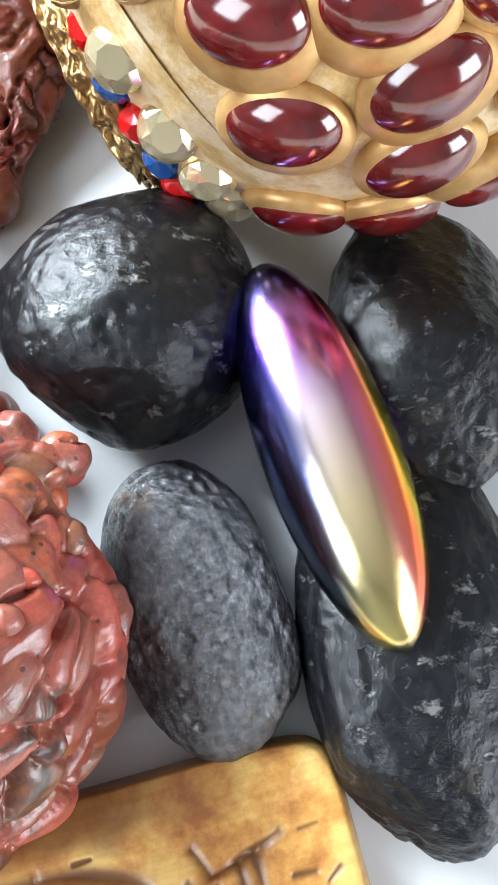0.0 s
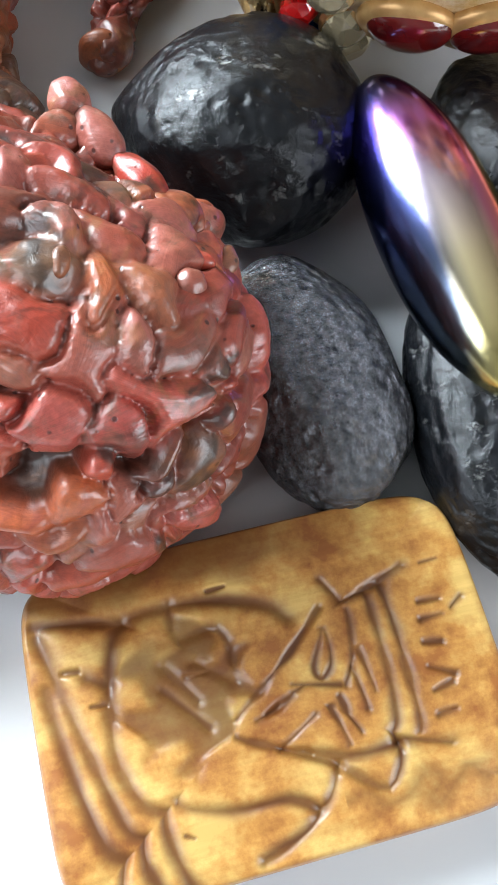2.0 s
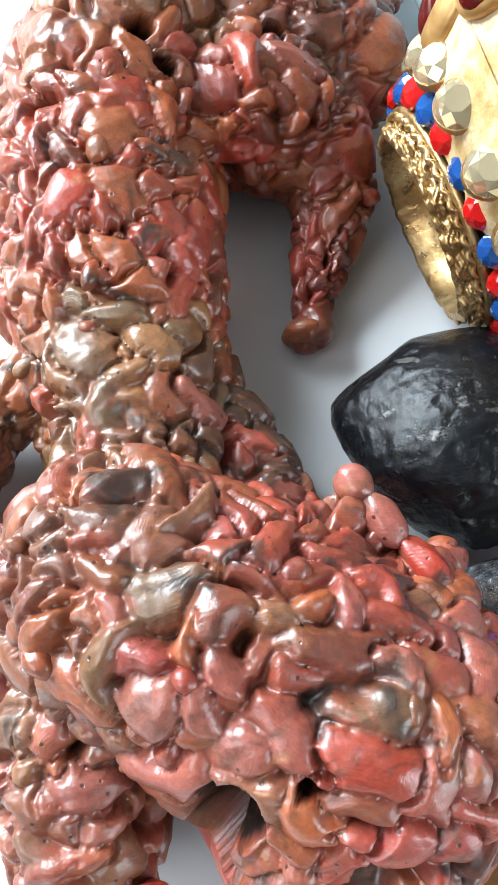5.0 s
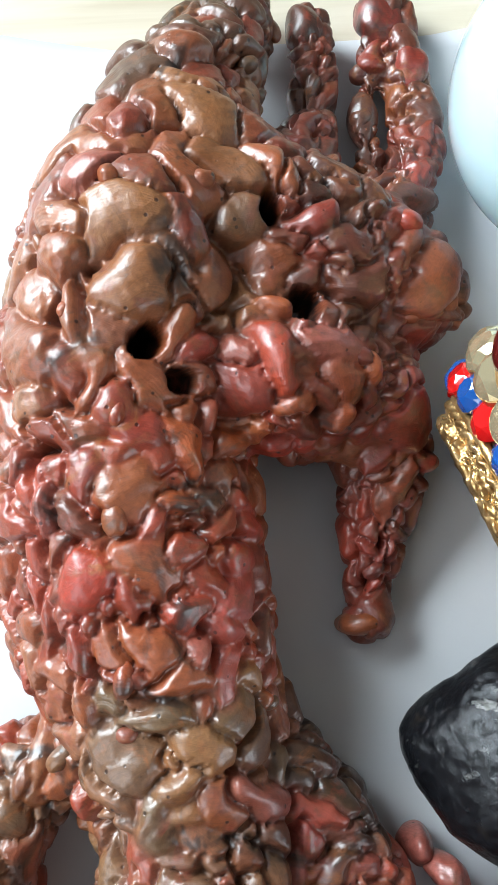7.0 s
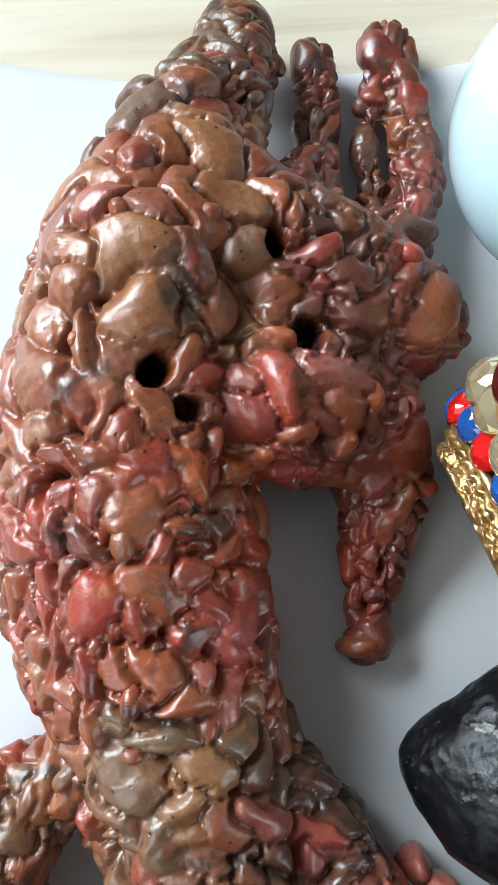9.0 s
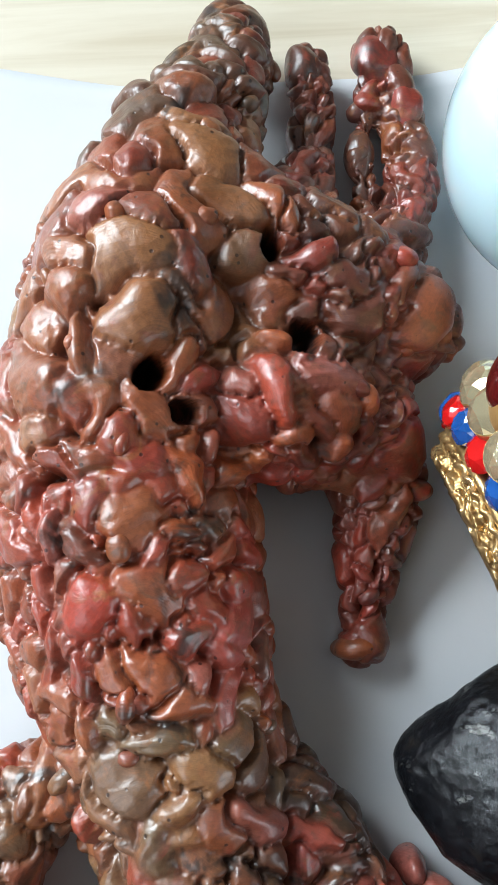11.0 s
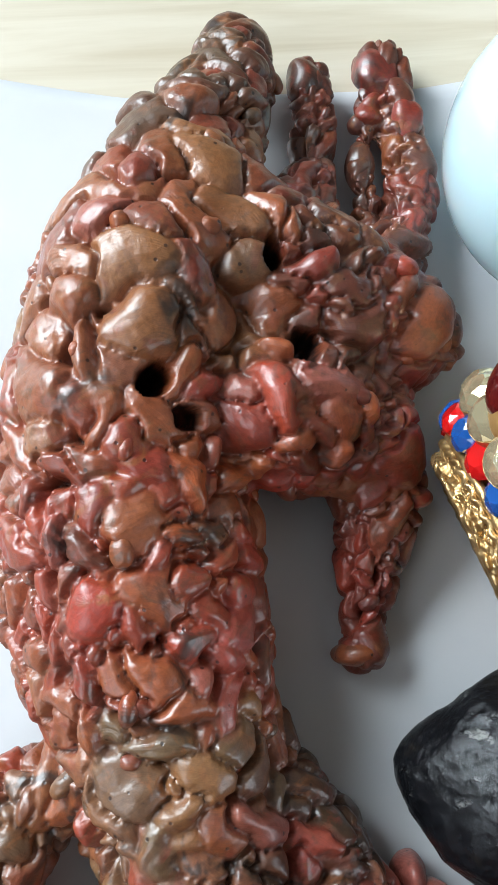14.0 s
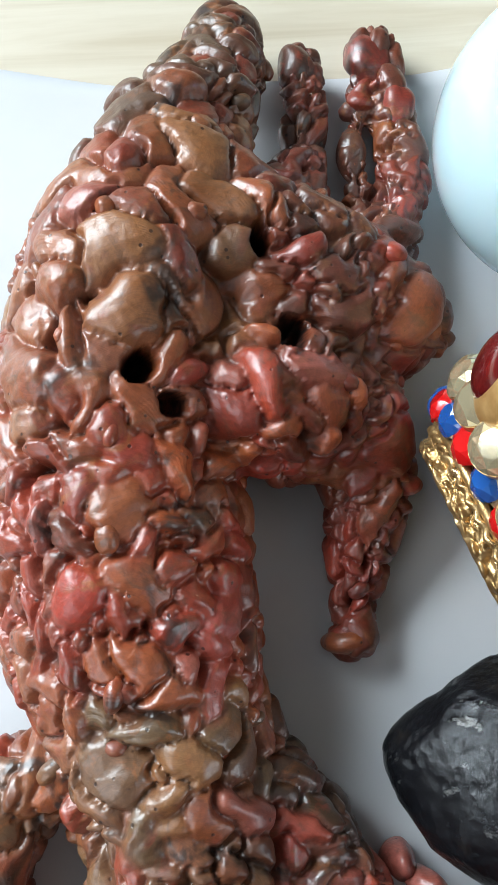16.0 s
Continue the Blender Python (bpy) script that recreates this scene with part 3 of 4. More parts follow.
    def on_neck(deg, w, out):
        p, n, u = neck_point(deg, w, out)
        t = RIM_A.cross(u).normalized()
        m = Matrix((t, n.cross(t), n)).transposed().to_4x4()
        m.translation = p
        return m @ pose(0, 0, 0, rnd.uniform(-9, 9), rnd.uniform(-9, 9), rnd.uniform(0, 45))

    for i in range(22):
        place("red_crystal" if i % 2 else "blue_crystal", on_neck(i * 360 / 22 + 5, 0.0, 0.0012))
    for i in range(19):
        m = on_neck(i * 360 / 19 + 8, 0.40, 0.0010)
        place("crystal_cup", m @ pose(0, 0, -0.0006))
        place("clear_crystal", m)
    # cabochons in gilt settings, row by row towards the crown
    stone_me, rim_me = bpy.data.meshes.new("cabochon"), bpy.data.meshes.new("setting")
    b1, b2 = bmesh.new(), bmesh.new()
    cabochon(b1, 0.0076, 0.0056, 0.0042)
    cabochon(b2, 0.0090, 0.0078, 0.0036)
    b1.to_mesh(stone_me), b2.to_mesh(rim_me)
    stone_me.materials.append(CABOCHON), rim_me.materials.append(GILT_RIM)
    stone_me.shade_smooth(), rim_me.shade_smooth()
    spots = list(CABOCHONS)
    for i in range(80):
        h = 0.52 - 1.5 * (i + 0.5) / 80
        ang = i * 137.5
        m = dome_frame(h, ang).translation
        if all((dome_frame(a, b).translation - m).length > 0.0135 for a, b, _ in spots):
            spots.append((h, ang, rnd.choice((90, 70, 20, 110))))
    for h, ang, turn in spots:
        m = dome_frame(h, ang, 0.0003)
        if (m.translation.z + DOME_C.z) < 0.005:
            continue
        m = m @ pose(0, 0, 0, 0, 0, turn)
        s = new("setting", rim_me)
        s.parent = dome
        s.matrix_basis = m
        c = new("cabochon", stone_me)
        c.parent = s
        c.matrix_basis = pose(0.0003, 0.0016, 0.0008, -13, 0, 0)
    return dome


# height along the axis, angle round it, turn of the long side
CABOCHONS = [(0.32, 29, -126), (0.41, 11, -115), (0.62, -25, -111), (0.03, 6, -93), (0.16, -8, -90), (0.02, 21, -116), (0.37, -32, -105), (-0.27, -6, -60), (0.57, 125, -101)]
jewelled_dome()


# ---- opal ball ----
def opal_ball():
    ob = new("opal_ball")
    bm = bmesh.new()
    bmesh.ops.create_icosphere(bm, subdivisions=6, radius=0.030)
    part("ball", bm, OPAL, ob)
    ob.location = (0.0045, 0.1745, 0.0302)
    return tagged(ob, "smooth pale blue opal glass ball on white paper", "glass ball")


opal_ball()


# ---- clay seahorse ----
# tubes of the core: points and radii in millimetres
CORE_HEAD = [
    [(-63, 214, 11, 7), (-64, 205, 14, 9), (-69, 194, 17, 11.5), (-75, 181, 20, 14.5), (-79, 168, 22, 18), (-83, 154, 23, 21.5), (-89.5, 130, 19, 23), (-89.5, 107, 15, 24.5), (-87, 87, 14, 22.5), (-83, 66, 13, 19), (-78, 44, 12, 18)],
    [(-70, 160, 20, 19), (-50, 150, 18, 18), (-38, 146, 15, 14)],
    [(-62, 132, 20, 18), (-46, 127, 15, 13), (-41.5, 116, 11, 9.5), (-43.5, 103, 8, 7), (-46, 92, 6, 4.8), (-46.5, 86, 5.5, 4.8)],
    [(-54, 172, 12, 10), (-48, 186, 8, 5.6), (-46.5, 197, 7, 5.4), (-47, 209, 7, 5.0)],
]
CORE_TAIL = [
    [(-40, 158, 12, 10), (-28, 174, 7, 5.8), (-26, 190, 6, 5.4), (-29, 203, 6, 5.4), (-30, 213, 6, 5.4)],
    [(-37, 174, 7, 3.8), (-37, 188, 6, 3.6), (-33, 204, 6, 4.0)],
    [(-78, 44, 14, 18), (-84, 26, 18, 19), (-88, 4, 17, 16), (-86, -11, 16, 12)],
    [(-80, 26, 30, 22), (-66, 18, 32, 23), (-46, 7, 28, 25), (-42, 5, 26, 25), (-47, -3, 22, 22)],
    [(-100, 67, 14, 8.5), (-110, 63, 12, 9.5), (-116, 55, 11, 11), (-119, 42, 10, 11), (-116, 30, 9, 9)],
    [(-72, 74, 10, 9), (-68, 62, 10, 11), (-62, 50, 10, 12.5), (-57, 39, 10, 12.5)],
    [(-52, 28, 36, 9), (-46, 37, 38, 4), (-41, 34, 37, 4.2), (-35, 28, 37, 3.8), (-30, 24, 36, 3.6)],
    [(-40, 20, 28, 10), (-32, 29, 25, 5.5), (-27, 33, 23, 3.6)],
]
# hollows: point, radius and depth in millimetres; shade is painted inside them
HOLES = [(-82.7, 131.5, 44, 3.4, 15), (-60.3, 153, 40, 2.6, 12), (-56.7, 137.6, 39, 2.8, 9), (-76, 124.6, 39, 2.2, 8), (-53, -3.0, 52, 1.9, 5), (-65, -7.5, 44, 5.0, 10)]
# single pressed lumps: point, half length, half width, height in millimetres, turn in degrees, tint
HEAD_0 = [
    (-75.0, 187.2, 33.0, 6.2, 4.7, 5.0, -3, 2), (-72.7, 178.8, 36.0, 7.5, 2.5, 3.0, -13, 3), (-69.6, 172.8, 36.5, 7.5, 5.5, 3.0, -38, 3), (-82.8, 170.3, 39.9, 5.3, 2.9, 3.0, 55, 1), (-84.2, 189.1, 27.6, 4.3, 4.3, 4.0, -3, 10), (-91.1, 178.2, 30.5, 6.2, 3.1, 3.0, -114, 7), (-73.6, 160.7, 41.2, 8.0, 6.2, 2.6, -43, 2), (-89.0, 161.5, 42.1, 5.2, 4.2, 4.0, 25, 8), (-65.5, 152.3, 37.4, 5.3, 4.8, 3.5, -3, 4), (-74.7, 148.2, 41.9, 8.3, 3.2, 3.0, -61, 1), (-85.9, 151.4, 44.1, 8.7, 5.9, 3.5, 10, 3), (-95.7, 146.5, 40.9, 4.6, 4.2, 3.0, 65, 2),
]
HEAD_1 = [
    (-62.1, 144.3, 33.9, 5.8, 4.4, 2.5, 25, 2), (-83.8, 139.6, 42.8, 5.9, 4.5, 3.5, 15, 3), (-63.2, 138.2, 36.8, 2.8, 1.7, 3.0, -3, 6), (-93.0, 136.2, 41.9, 6.3, 3.2, 2.5, -78, 2), (-76.8, 132.3, 39.2, 6.9, 2.8, 3.0, -108, 2), (-73.5, 131.0, 36.6, 4.2, 2.8, 3.5, 15, 9), (-69.4, 130.3, 36.3, 3.3, 2.8, 3.0, -63, 8), (-62.3, 127.2, 37.3, 7.9, 2.8, 3.5, -58, 5), (-68.4, 123.9, 34.7, 6.1, 3.8, 2.8, -48, 1), (-51.1, 130.8, 34.2, 7.7, 4.3, 3.5, 5, 8), (-59.6, 119.8, 33.0, 3.3, 2.4, 3.5, 5, 6), (-46.0, 126.6, 30.2, 3.7, 2.2, 4.0, -88, 6),
]
HEAD_2 = [
    (-52.0, 119.2, 29.2, 2.2, 1.9, 3.5, -3, 6), (-36.5, 118.4, 20.9, 6.2, 5.7, 3.0, -3, 1), (-32.7, 142.0, 27.2, 7.7, 4.1, 3.0, 55, 2), (-46.6, 140.6, 32.9, 5.9, 3.4, 2.0, -3, 10), (-46.2, 148.4, 35.5, 6.8, 4.4, 2.0, -3, 10), (-53.5, 151.0, 36.5, 5.3, 2.7, 3.0, 55, 1), (-49.2, 164.2, 31.2, 5.6, 2.6, 3.0, -23, 10), (-60.3, 163.5, 36.5, 6.4, 3.4, 3.0, -63, 2), (-61.1, 179.5, 23.8, 5.4, 3.3, 3.0, -33, 3), (-43.2, 160.8, 30.6, 7.2, 2.6, 3.0, -53, 10), (-36.3, 154.6, 28.9, 5.1, 3.1, 3.0, 15, 1),
]
HEAD_3 = [
    (-90.7, 126.8, 41.6, 6.7, 2.7, 2.4, -83, 2), (-81.1, 123.9, 39.8, 7.7, 3.6, 2.6, -43, 2), (-85.7, 120.7, 40.6, 4.5, 3.1, 2.4, -23, 1), (-101.3, 121.9, 37.9, 5.0, 4.1, 2.4, -53, 3), (-77.2, 114.9, 37.0, 4.6, 2.7, 3.2, -43, 6), (-68.7, 116.9, 28.9, 6.8, 2.2, 3.0, 10, 6), (-83.7, 116.5, 39.8, 3.6, 3.1, 3.0, -33, 1), (-63.8, 114.5, 23.4, 5.5, 2.5, 3.0, 45, 5), (-56.7, 115.0, 23.8, 4.5, 2.5, 3.0, 45, 5), (-93.3, 110.1, 39.6, 4.9, 3.5, 3.0, 45, 1), (-85.5, 107.9, 39.3, 6.2, 4.9, 3.0, 15, 2), (-73.2, 106.9, 33.2, 6.0, 2.3, 2.0, -13, 7),
]
HEAD_4 = [
    (-68.5, 105.8, 27.4, 5.3, 1.9, 2.6, -28, 5), (-67.7, 102.1, 26.0, 4.3, 1.9, 2.8, -23, 5), (-77.4, 104.6, 36.1, 4.1, 2.3, 3.0, -13, 6), (-99.6, 105.0, 37.1, 4.9, 1.8, 3.0, -103, 8), (-94.5, 103.7, 38.7, 4.4, 2.6, 2.6, -33, 10), (-82.6, 96.4, 37.2, 7.9, 5.3, 2.6, -23, 2), (-69.2, 96.3, 28.1, 5.2, 2.6, 3.0, -13, 5), (-74.5, 93.8, 33.2, 5.4, 2.3, 2.6, -28, 1), (-93.3, 93.7, 37.1, 5.7, 3.1, 3.0, -114, 5), (-87.2, 91.5, 37.3, 4.8, 2.6, 2.6, -53, 1), (-78.3, 88.3, 34.9, 4.9, 2.2, 3.0, 45, 5), (-70.5, 91.3, 29.5, 6.0, 2.8, 3.0, 20, 9),
]
HEAD_5 = [
    (-72.5, 86.1, 31.1, 4.1, 2.7, 2.6, -33, 9), (-72.7, 79.0, 30.5, 5.9, 2.5, 2.6, 76, 9), (-65.9, 84.4, 21.3, 7.3, 1.7, 2.0, -91, 10), (-95.8, 83.5, 34.3, 6.6, 2.2, 2.8, -98, 1), (-90.2, 84.9, 36.1, 4.8, 2.6, 2.6, -73, 2), (-85.2, 83.7, 36.1, 5.2, 3.0, 3.0, -43, 2), (-88.7, 81.0, 35.5, 3.5, 2.2, 3.0, -13, 1), (-80.2, 79.2, 34.3, 6.6, 2.2, 3.0, -13, 2), (-77.8, 81.8, 33.8, 3.1, 2.7, 3.0, -83, 8), (-96.5, 74.8, 31.2, 4.9, 2.2, 3.0, -83, 6), (-67.4, 73.1, 23.9, 2.1, 1.6, 4.0, -3, 6),
]
HEAD_6 = [
    (-77.4, 68.0, 31.6, 6.2, 4.8, 4.0, -23, 3), (-69.6, 68.8, 26.7, 5.0, 5.0, 2.0, -3, 7), (-89.7, 66.8, 31.7, 6.6, 5.3, 3.5, 15, 4), (-101.0, 65.1, 22.4, 6.1, 3.3, 3.5, 55, 6), (-97.2, 60.0, 23.9, 4.1, 2.3, 3.5, -53, 5), (-85.4, 57.3, 30.7, 5.7, 4.8, 4.0, 65, 4), (-74.4, 59.5, 29.8, 5.3, 3.5, 3.0, -23, 2), (-65.1, 63.2, 21.1, 5.2, 2.4, 3.0, 71, 4), (-61.4, 51.8, 22.3, 3.7, 1.6, 3.0, -73, 9), (-66.5, 54.4, 24.7, 3.6, 2.7, 2.5, -43, 10), (-57.2, 57.7, 18.8, 6.2, 3.3, 1.5, -58, 7), (-83.1, 73.3, 33.8, 5.2, 2.6, 2.6, 5, 4),
]
COIL_0 = [
    (-46.8, -0.9, 51.6, 8.8, 3.7, 3.0, -26, 5), (-41.8, -9.9, 46.0, 7.6, 4.1, 3.0, 49, 9), (-54.2, -7.6, 46.4, 5.8, 3.4, 3.0, -76, 6), (-62.2, 2.1, 50.7, 5.8, 3.8, 4.0, 60, 8), (-47.0, 5.6, 52.9, 5.8, 2.4, 3.0, 1, 4), (-37.9, 3.7, 51.3, 5.2, 2.1, 3.0, -76, 6), (-32.2, -1.4, 48.0, 3.3, 2.3, 3.5, -82, 8), (-32.8, -9.0, 44.4, 4.9, 3.5, 3.0, 39, 9), (-26.1, 7.2, 45.1, 4.8, 4.4, 2.5, 49, 1), (-21.8, 3.7, 40.6, 4.2, 2.3, 2.5, 70, 1), (-29.7, 11.2, 46.8, 5.5, 3.0, 2.6, 60, 8), (-42.8, 10.7, 52.4, 3.8, 2.4, 3.0, -55, 8),
]
COIL_1 = [
    (-50.0, 13.9, 53.2, 7.0, 3.1, 2.2, -7, 10), (-39.7, 17.3, 49.8, 5.9, 1.8, 2.5, -3, 1), (-59.2, 17.6, 54.3, 4.2, 2.4, 2.5, 1, 4), (-53.7, 20.6, 52.6, 2.9, 1.8, 3.5, 20, 6), (-70.8, 14.9, 54.2, 3.5, 1.7, 4.0, -87, 6), (-65.0, 11.8, 54.1, 4.5, 2.1, 3.0, -55, 8), (-68.2, 7.2, 52.1, 5.5, 2.7, 3.0, -76, 8), (-74.7, 6.5, 49.8, 4.5, 3.8, 3.0, 20, 8), (-76.5, 13.2, 51.9, 3.8, 2.1, 3.0, -7, 9), (-66.9, 58.4, 24.6, 9.8, 2.9, 3.5, -7, 8), (-62.0, 56.0, 21.3, 7.5, 2.5, 3.0, -26, 9), (-61.8, 24.7, 53.5, 4.7, 2.2, 3.0, -26, 8),
]
COIL_2 = [
    (-73.7, 22.2, 53.7, 7.1, 3.6, 2.5, 10, 4), (-30.1, -14.2, 36.5, 4.4, 1.8, 3.0, 39, 5), (-35.9, -14.0, 40.9, 1.8, 1.8, 3.5, 1, 5), (-39.8, -17.7, 37.3, 4.7, 1.8, 3.0, 39, 6), (-49.9, -18.1, 37.6, 5.4, 2.5, 3.0, -26, 6), (-55.1, -13.6, 39.5, 3.2, 2.1, 3.0, -26, 8), (-54.9, -20.8, 32.1, 5.2, 2.2, 2.5, -7, 2), (-45.3, -20.9, 34.5, 5.5, 1.5, 3.0, 10, 2), (-28.3, -11.1, 39.2, 3.3, 1.5, 2.5, 60, 10), (-22.8, -5.7, 37.6, 3.0, 1.5, 3.5, -76, 1), (-62.8, -16.1, 29.8, 3.8, 2.3, 3.0, -55, 10), (-72.0, 71.6, 29.0, 5.9, 4.4, 3.0, 39, 4),
]
LUMPS = HEAD_0 + HEAD_1 + HEAD_2 + HEAD_3 + HEAD_4 + HEAD_5 + HEAD_6 + COIL_0 + COIL_1 + COIL_2
# loose knobs and drips: point and half sizes in millimetres, turn in degrees, tint
KNOBS = [
    (-45, 40.5, 39, 3.0, 3.6, 3.4, 20, 8), (-41, 35, 39, 5.5, 3.2, 3.2, -50, 8), (-34.5, 28, 38.5, 5.5, 2.6, 3.0, -52, 5), (-28, 31.5, 23, 4.0, 3.0, 4.0, -20, 1), (-42, 45.5, 6, 3.6, 3.0, 5.6, -30, 8), (-37.5, 41, 9, 4.6, 3.0, 5.0, -45, 8), (-76, -20, 22, 4.2, 3.0, 3.2, 40, 5),
    (-47, 84.8, 5.2, 5.4, 2.8, 4.8, 0, 2), (-48, 208, 8, 4.2, 5.4, 4.4, 0, 10), (-31.5, 210, 7, 4.4, 6.4, 4.4, 8, 1), (-26.5, 198, 8, 3.8, 4.8, 3.6, 0, 1), (-23, 181, 7, 2.8, 5.4, 3.2, 12, 1), (-37, 188, 6, 2.8, 6.0, 3.2, 0, 10), (-64, 211, 12, 4.0, 3.4, 3.4, 0, 4),
]
# clay colours; 8 is a pink clay paled by a painted haze of sheen
TINTS = [
    (0.030, 0.012, 0.009), (0.21, 0.024, 0.012), (0.25, 0.062, 0.017), (0.24, 0.105, 0.036), (0.13, 0.078, 0.038), (0.32, 0.028, 0.012), (0.35, 0.078, 0.016), (0.062, 0.040, 0.022), (0.30, 0.080, 0.058), (0.32, 0.042, 0.032), (0.085, 0.026, 0.013),
]


def core_spheres():
    out = []
    for tube in CORE_HEAD + CORE_TAIL:
        for a, b in zip(tube, tube[1:]):
            a, b = np.array(a, float), np.array(b, float)
            k = max(1, int(np.linalg.norm(a[:3] - b[:3]) / 4.5))
            out += [a + (b - a) * i / k for i in range(k)]
        out.append(np.array(tube[-1], float))
    return np.array(out) * 0.001


def fused_core(S, voxel):
    """One closed skin round all the spheres."""
    ip, iff = ico(4)
    v = np.concatenate([s[:3] + ip * s[3] for s in S])
    f = np.concatenate([iff + len(ip) * i for i in range(len(S))])
    ob = arrays("core", v, f, [])
    m = ob.modifiers.new("fuse", "REMESH")
    m.mode, m.voxel_size = "VOXEL", voxel
    me = bpy.data.meshes.new_from_object(ob.evaluated_get(bpy.context.evaluated_depsgraph_get()))
    co = np.zeros(len(me.vertices) * 3, np.float32)
    me.vertices.foreach_get("co", co)
    loops = np.zeros(len(me.loops), np.int32)
    me.loops.foreach_get("vertex_index", loops)
    old = ob.data
    bpy.data.objects.remove(ob)
    bpy.data.meshes.remove(old)
    bpy.data.meshes.remove(me)
    return co.reshape(-1, 3).astype(float), loops.reshape(-1, 4)


def clay_seahorse():
    rng = np.random.default_rng(12)
    S = core_spheres()
    P, R = S[:, :3], S[:, 3]
    v, f = fused_core(S, 0.00046)
    nrm = np.zeros_like(v)
    for step in range(2):
        for c in range(0, len(v), 20000):
            q = v[c:c + 20000]
            d3 = q[:, None] - P[None]
            d = np.linalg.norm(d3, axis=2)
            w = np.exp(-(d - R - (d - R).min(1, keepdims=True)) / 0.0022)
            w /= w.sum(1, keepdims=True)
            g = (d3 / d[:, :, None] * w[:, :, None]).sum(1)
            g /= np.linalg.norm(g, axis=1)[:, None]
            nrm[c:c + 20000] = g
            v[c:c + 20000] = q - g * ((d - R) * w).sum(1)[:, None] * 0.7
    holes = np.array(HOLES) * 0.001
    tints = np.array(TINTS) * 1.22
    tints = 0.96 * tints + 0.04 * tints.mean(1, keepdims=True)

    def size(p):
        x, y, z = p
        if y > 0.12 and x < -0.058 and z > 0.03:
            return 2.0
        if y > 0.165 and x > -0.058 or (y < 0.125 and x > -0.060 and y > 0.075):
            return 0.8
        if y < 0.04 and x > -0.08:
            return 1.3
        if y < 0.075:
            return 0.95
        return 0.92

    def tint_for(p):
        x, y, z = p + rng.normal(size=3) * (0.004, 0.007, 0)
        if y < 0.045:
            ws = {8: 2.6, 1: 2.4, 9: 2, 5: 2, 2: 1.6, 4: 1.6, 10: 1.2, 6: 0.8} if x > -0.072 else {4: 2, 8: 2, 2: 2, 1: 2, 10: 1.5, 6: 0.5}
        elif y < 0.075:
            ws = {4: 3, 7: 1.5, 2: 2, 3: 1.5, 1: 0.8} if x < -0.066 else {7: 4, 0: 2, 10: 2}
        elif x > -0.060 and y < 0.125:
            ws = {1: 4, 10: 3, 5: 1.5, 0: 1, 2: 1}
        elif x > -0.060:
            ws = {10: 4, 1: 2, 2: 2, 7: 1, 0: 1, 5: 0.7}
        elif y > 0.185:
            ws = {7: 4, 4: 2, 10: 2, 1: 1.2}
        elif y > 0.125:
            ws = {2: 7, 3: 2, 1: 2.5, 4: 0.8, 10: 1}
        else:
            ws = {1: 4, 2: 5, 5: 1.6, 10: 1.4, 3: 0.5}
        k = list(ws)
        w = np.array(list(ws.values()), float)
        t = tints[rng.choice(k, p=w / w.sum())]
        t = 0.5 * t + 0.5 * (tints[k] * (w / w.sum())[:, None]).sum(0)
        return np.clip(t * rng.uniform(0.8, 1.2) * (1 + 0.06 * rng.normal(size=3)), 0.008, 0.6)

    # seeds of the pressed lumps: the single large ones, then many more between them
    seeds = []
    for x, y, z, L, W, H, turn, tint in LUMPS:
        p = np.array([x, y, z]) * 0.001
        i = np.argmin(((v - p) ** 2).sum(1))
        a = radians(turn)
        seeds.append((v[i], nrm[i], np.array([math.cos(a), math.sin(a), 0]), L * 0.001, W * 0.001, 0.56 * H * 0.001, rng.uniform(0.0006, 0.0016), 0.78 * tints[tint] + 0.22 * tint_for(v[i]), rng.uniform(-0.22, 0.22), rng.uniform(-0.25, 0.25)))
    kept = np.array([s[0] for s in seeds])
    radii = np.array([0.0030 + 0.75 * s[4] + 0.1 * s[3] for s in seeds])
    for i in rng.permutation(len(v))[:30000]:
        p, n = v[i], nrm[i]
        if p[2] < 0.001 or n[2] < -0.6:
            continue
        k = size(p) * rng.uniform(0.68, 1.4)
        gap = 0.0040 * k
        if np.any(((kept - p) ** 2).sum(1) < ((gap + radii) / 2) ** 2):
            continue
        kept = np.vstack([kept, p])
        radii = np.append(radii, gap)
        along = np.array([1.0, -0.1, 0.0]) + rng.normal(size=3) * 0.55
        slim = p[0] > -0.058 and (p[1] > 0.17 or 0.075 < p[1] < 0.115)
        if p[0] < -0.1 or rng.random() < 0.3 or slim:
            along = np.array([0.15, 1.0, 0.0]) + rng.normal(size=3) * 0.5
        k = 0.55 * k if slim else k
        seeds.append((p, n, along, gap * rng.uniform(0.8, 1.9), gap * rng.uniform(0.46, 0.78), k ** 0.2 * rng.uniform(0.0009, 0.0019) * (1.2 if p[1] < 0.045 else 1.0), rng.uniform(0.0, 0.0013), tint_for(p), rng.uniform(-0.5, 0.5), rng.uniform(-0.45, 0.45)))
    C = np.array([s[0] for s in seeds])
    N = np.array([s[1] for s in seeds])
    T = np.array([s[2] for s in seeds])
    T -= N * (T * N).sum(1)[:, None]
    T /= np.linalg.norm(T, axis=1)[:, None]
    B = np.cross(N, T)
    tilt = np.array([rng.uniform(-0.0008, 0.0008) for s in seeds])
    L, W, H, Y, bend, taper = (np.array([s[k] for s in seeds]) for k in (3, 4, 5, 6, 8, 9))
    K = np.array([s[7] for s in seeds])
    warp = np.stack([0.0013 * waves(v, rng, 430) + 0.0005 * waves(v, rng, 1000, 8) for _ in range(3)], -1)
    vw = v + warp
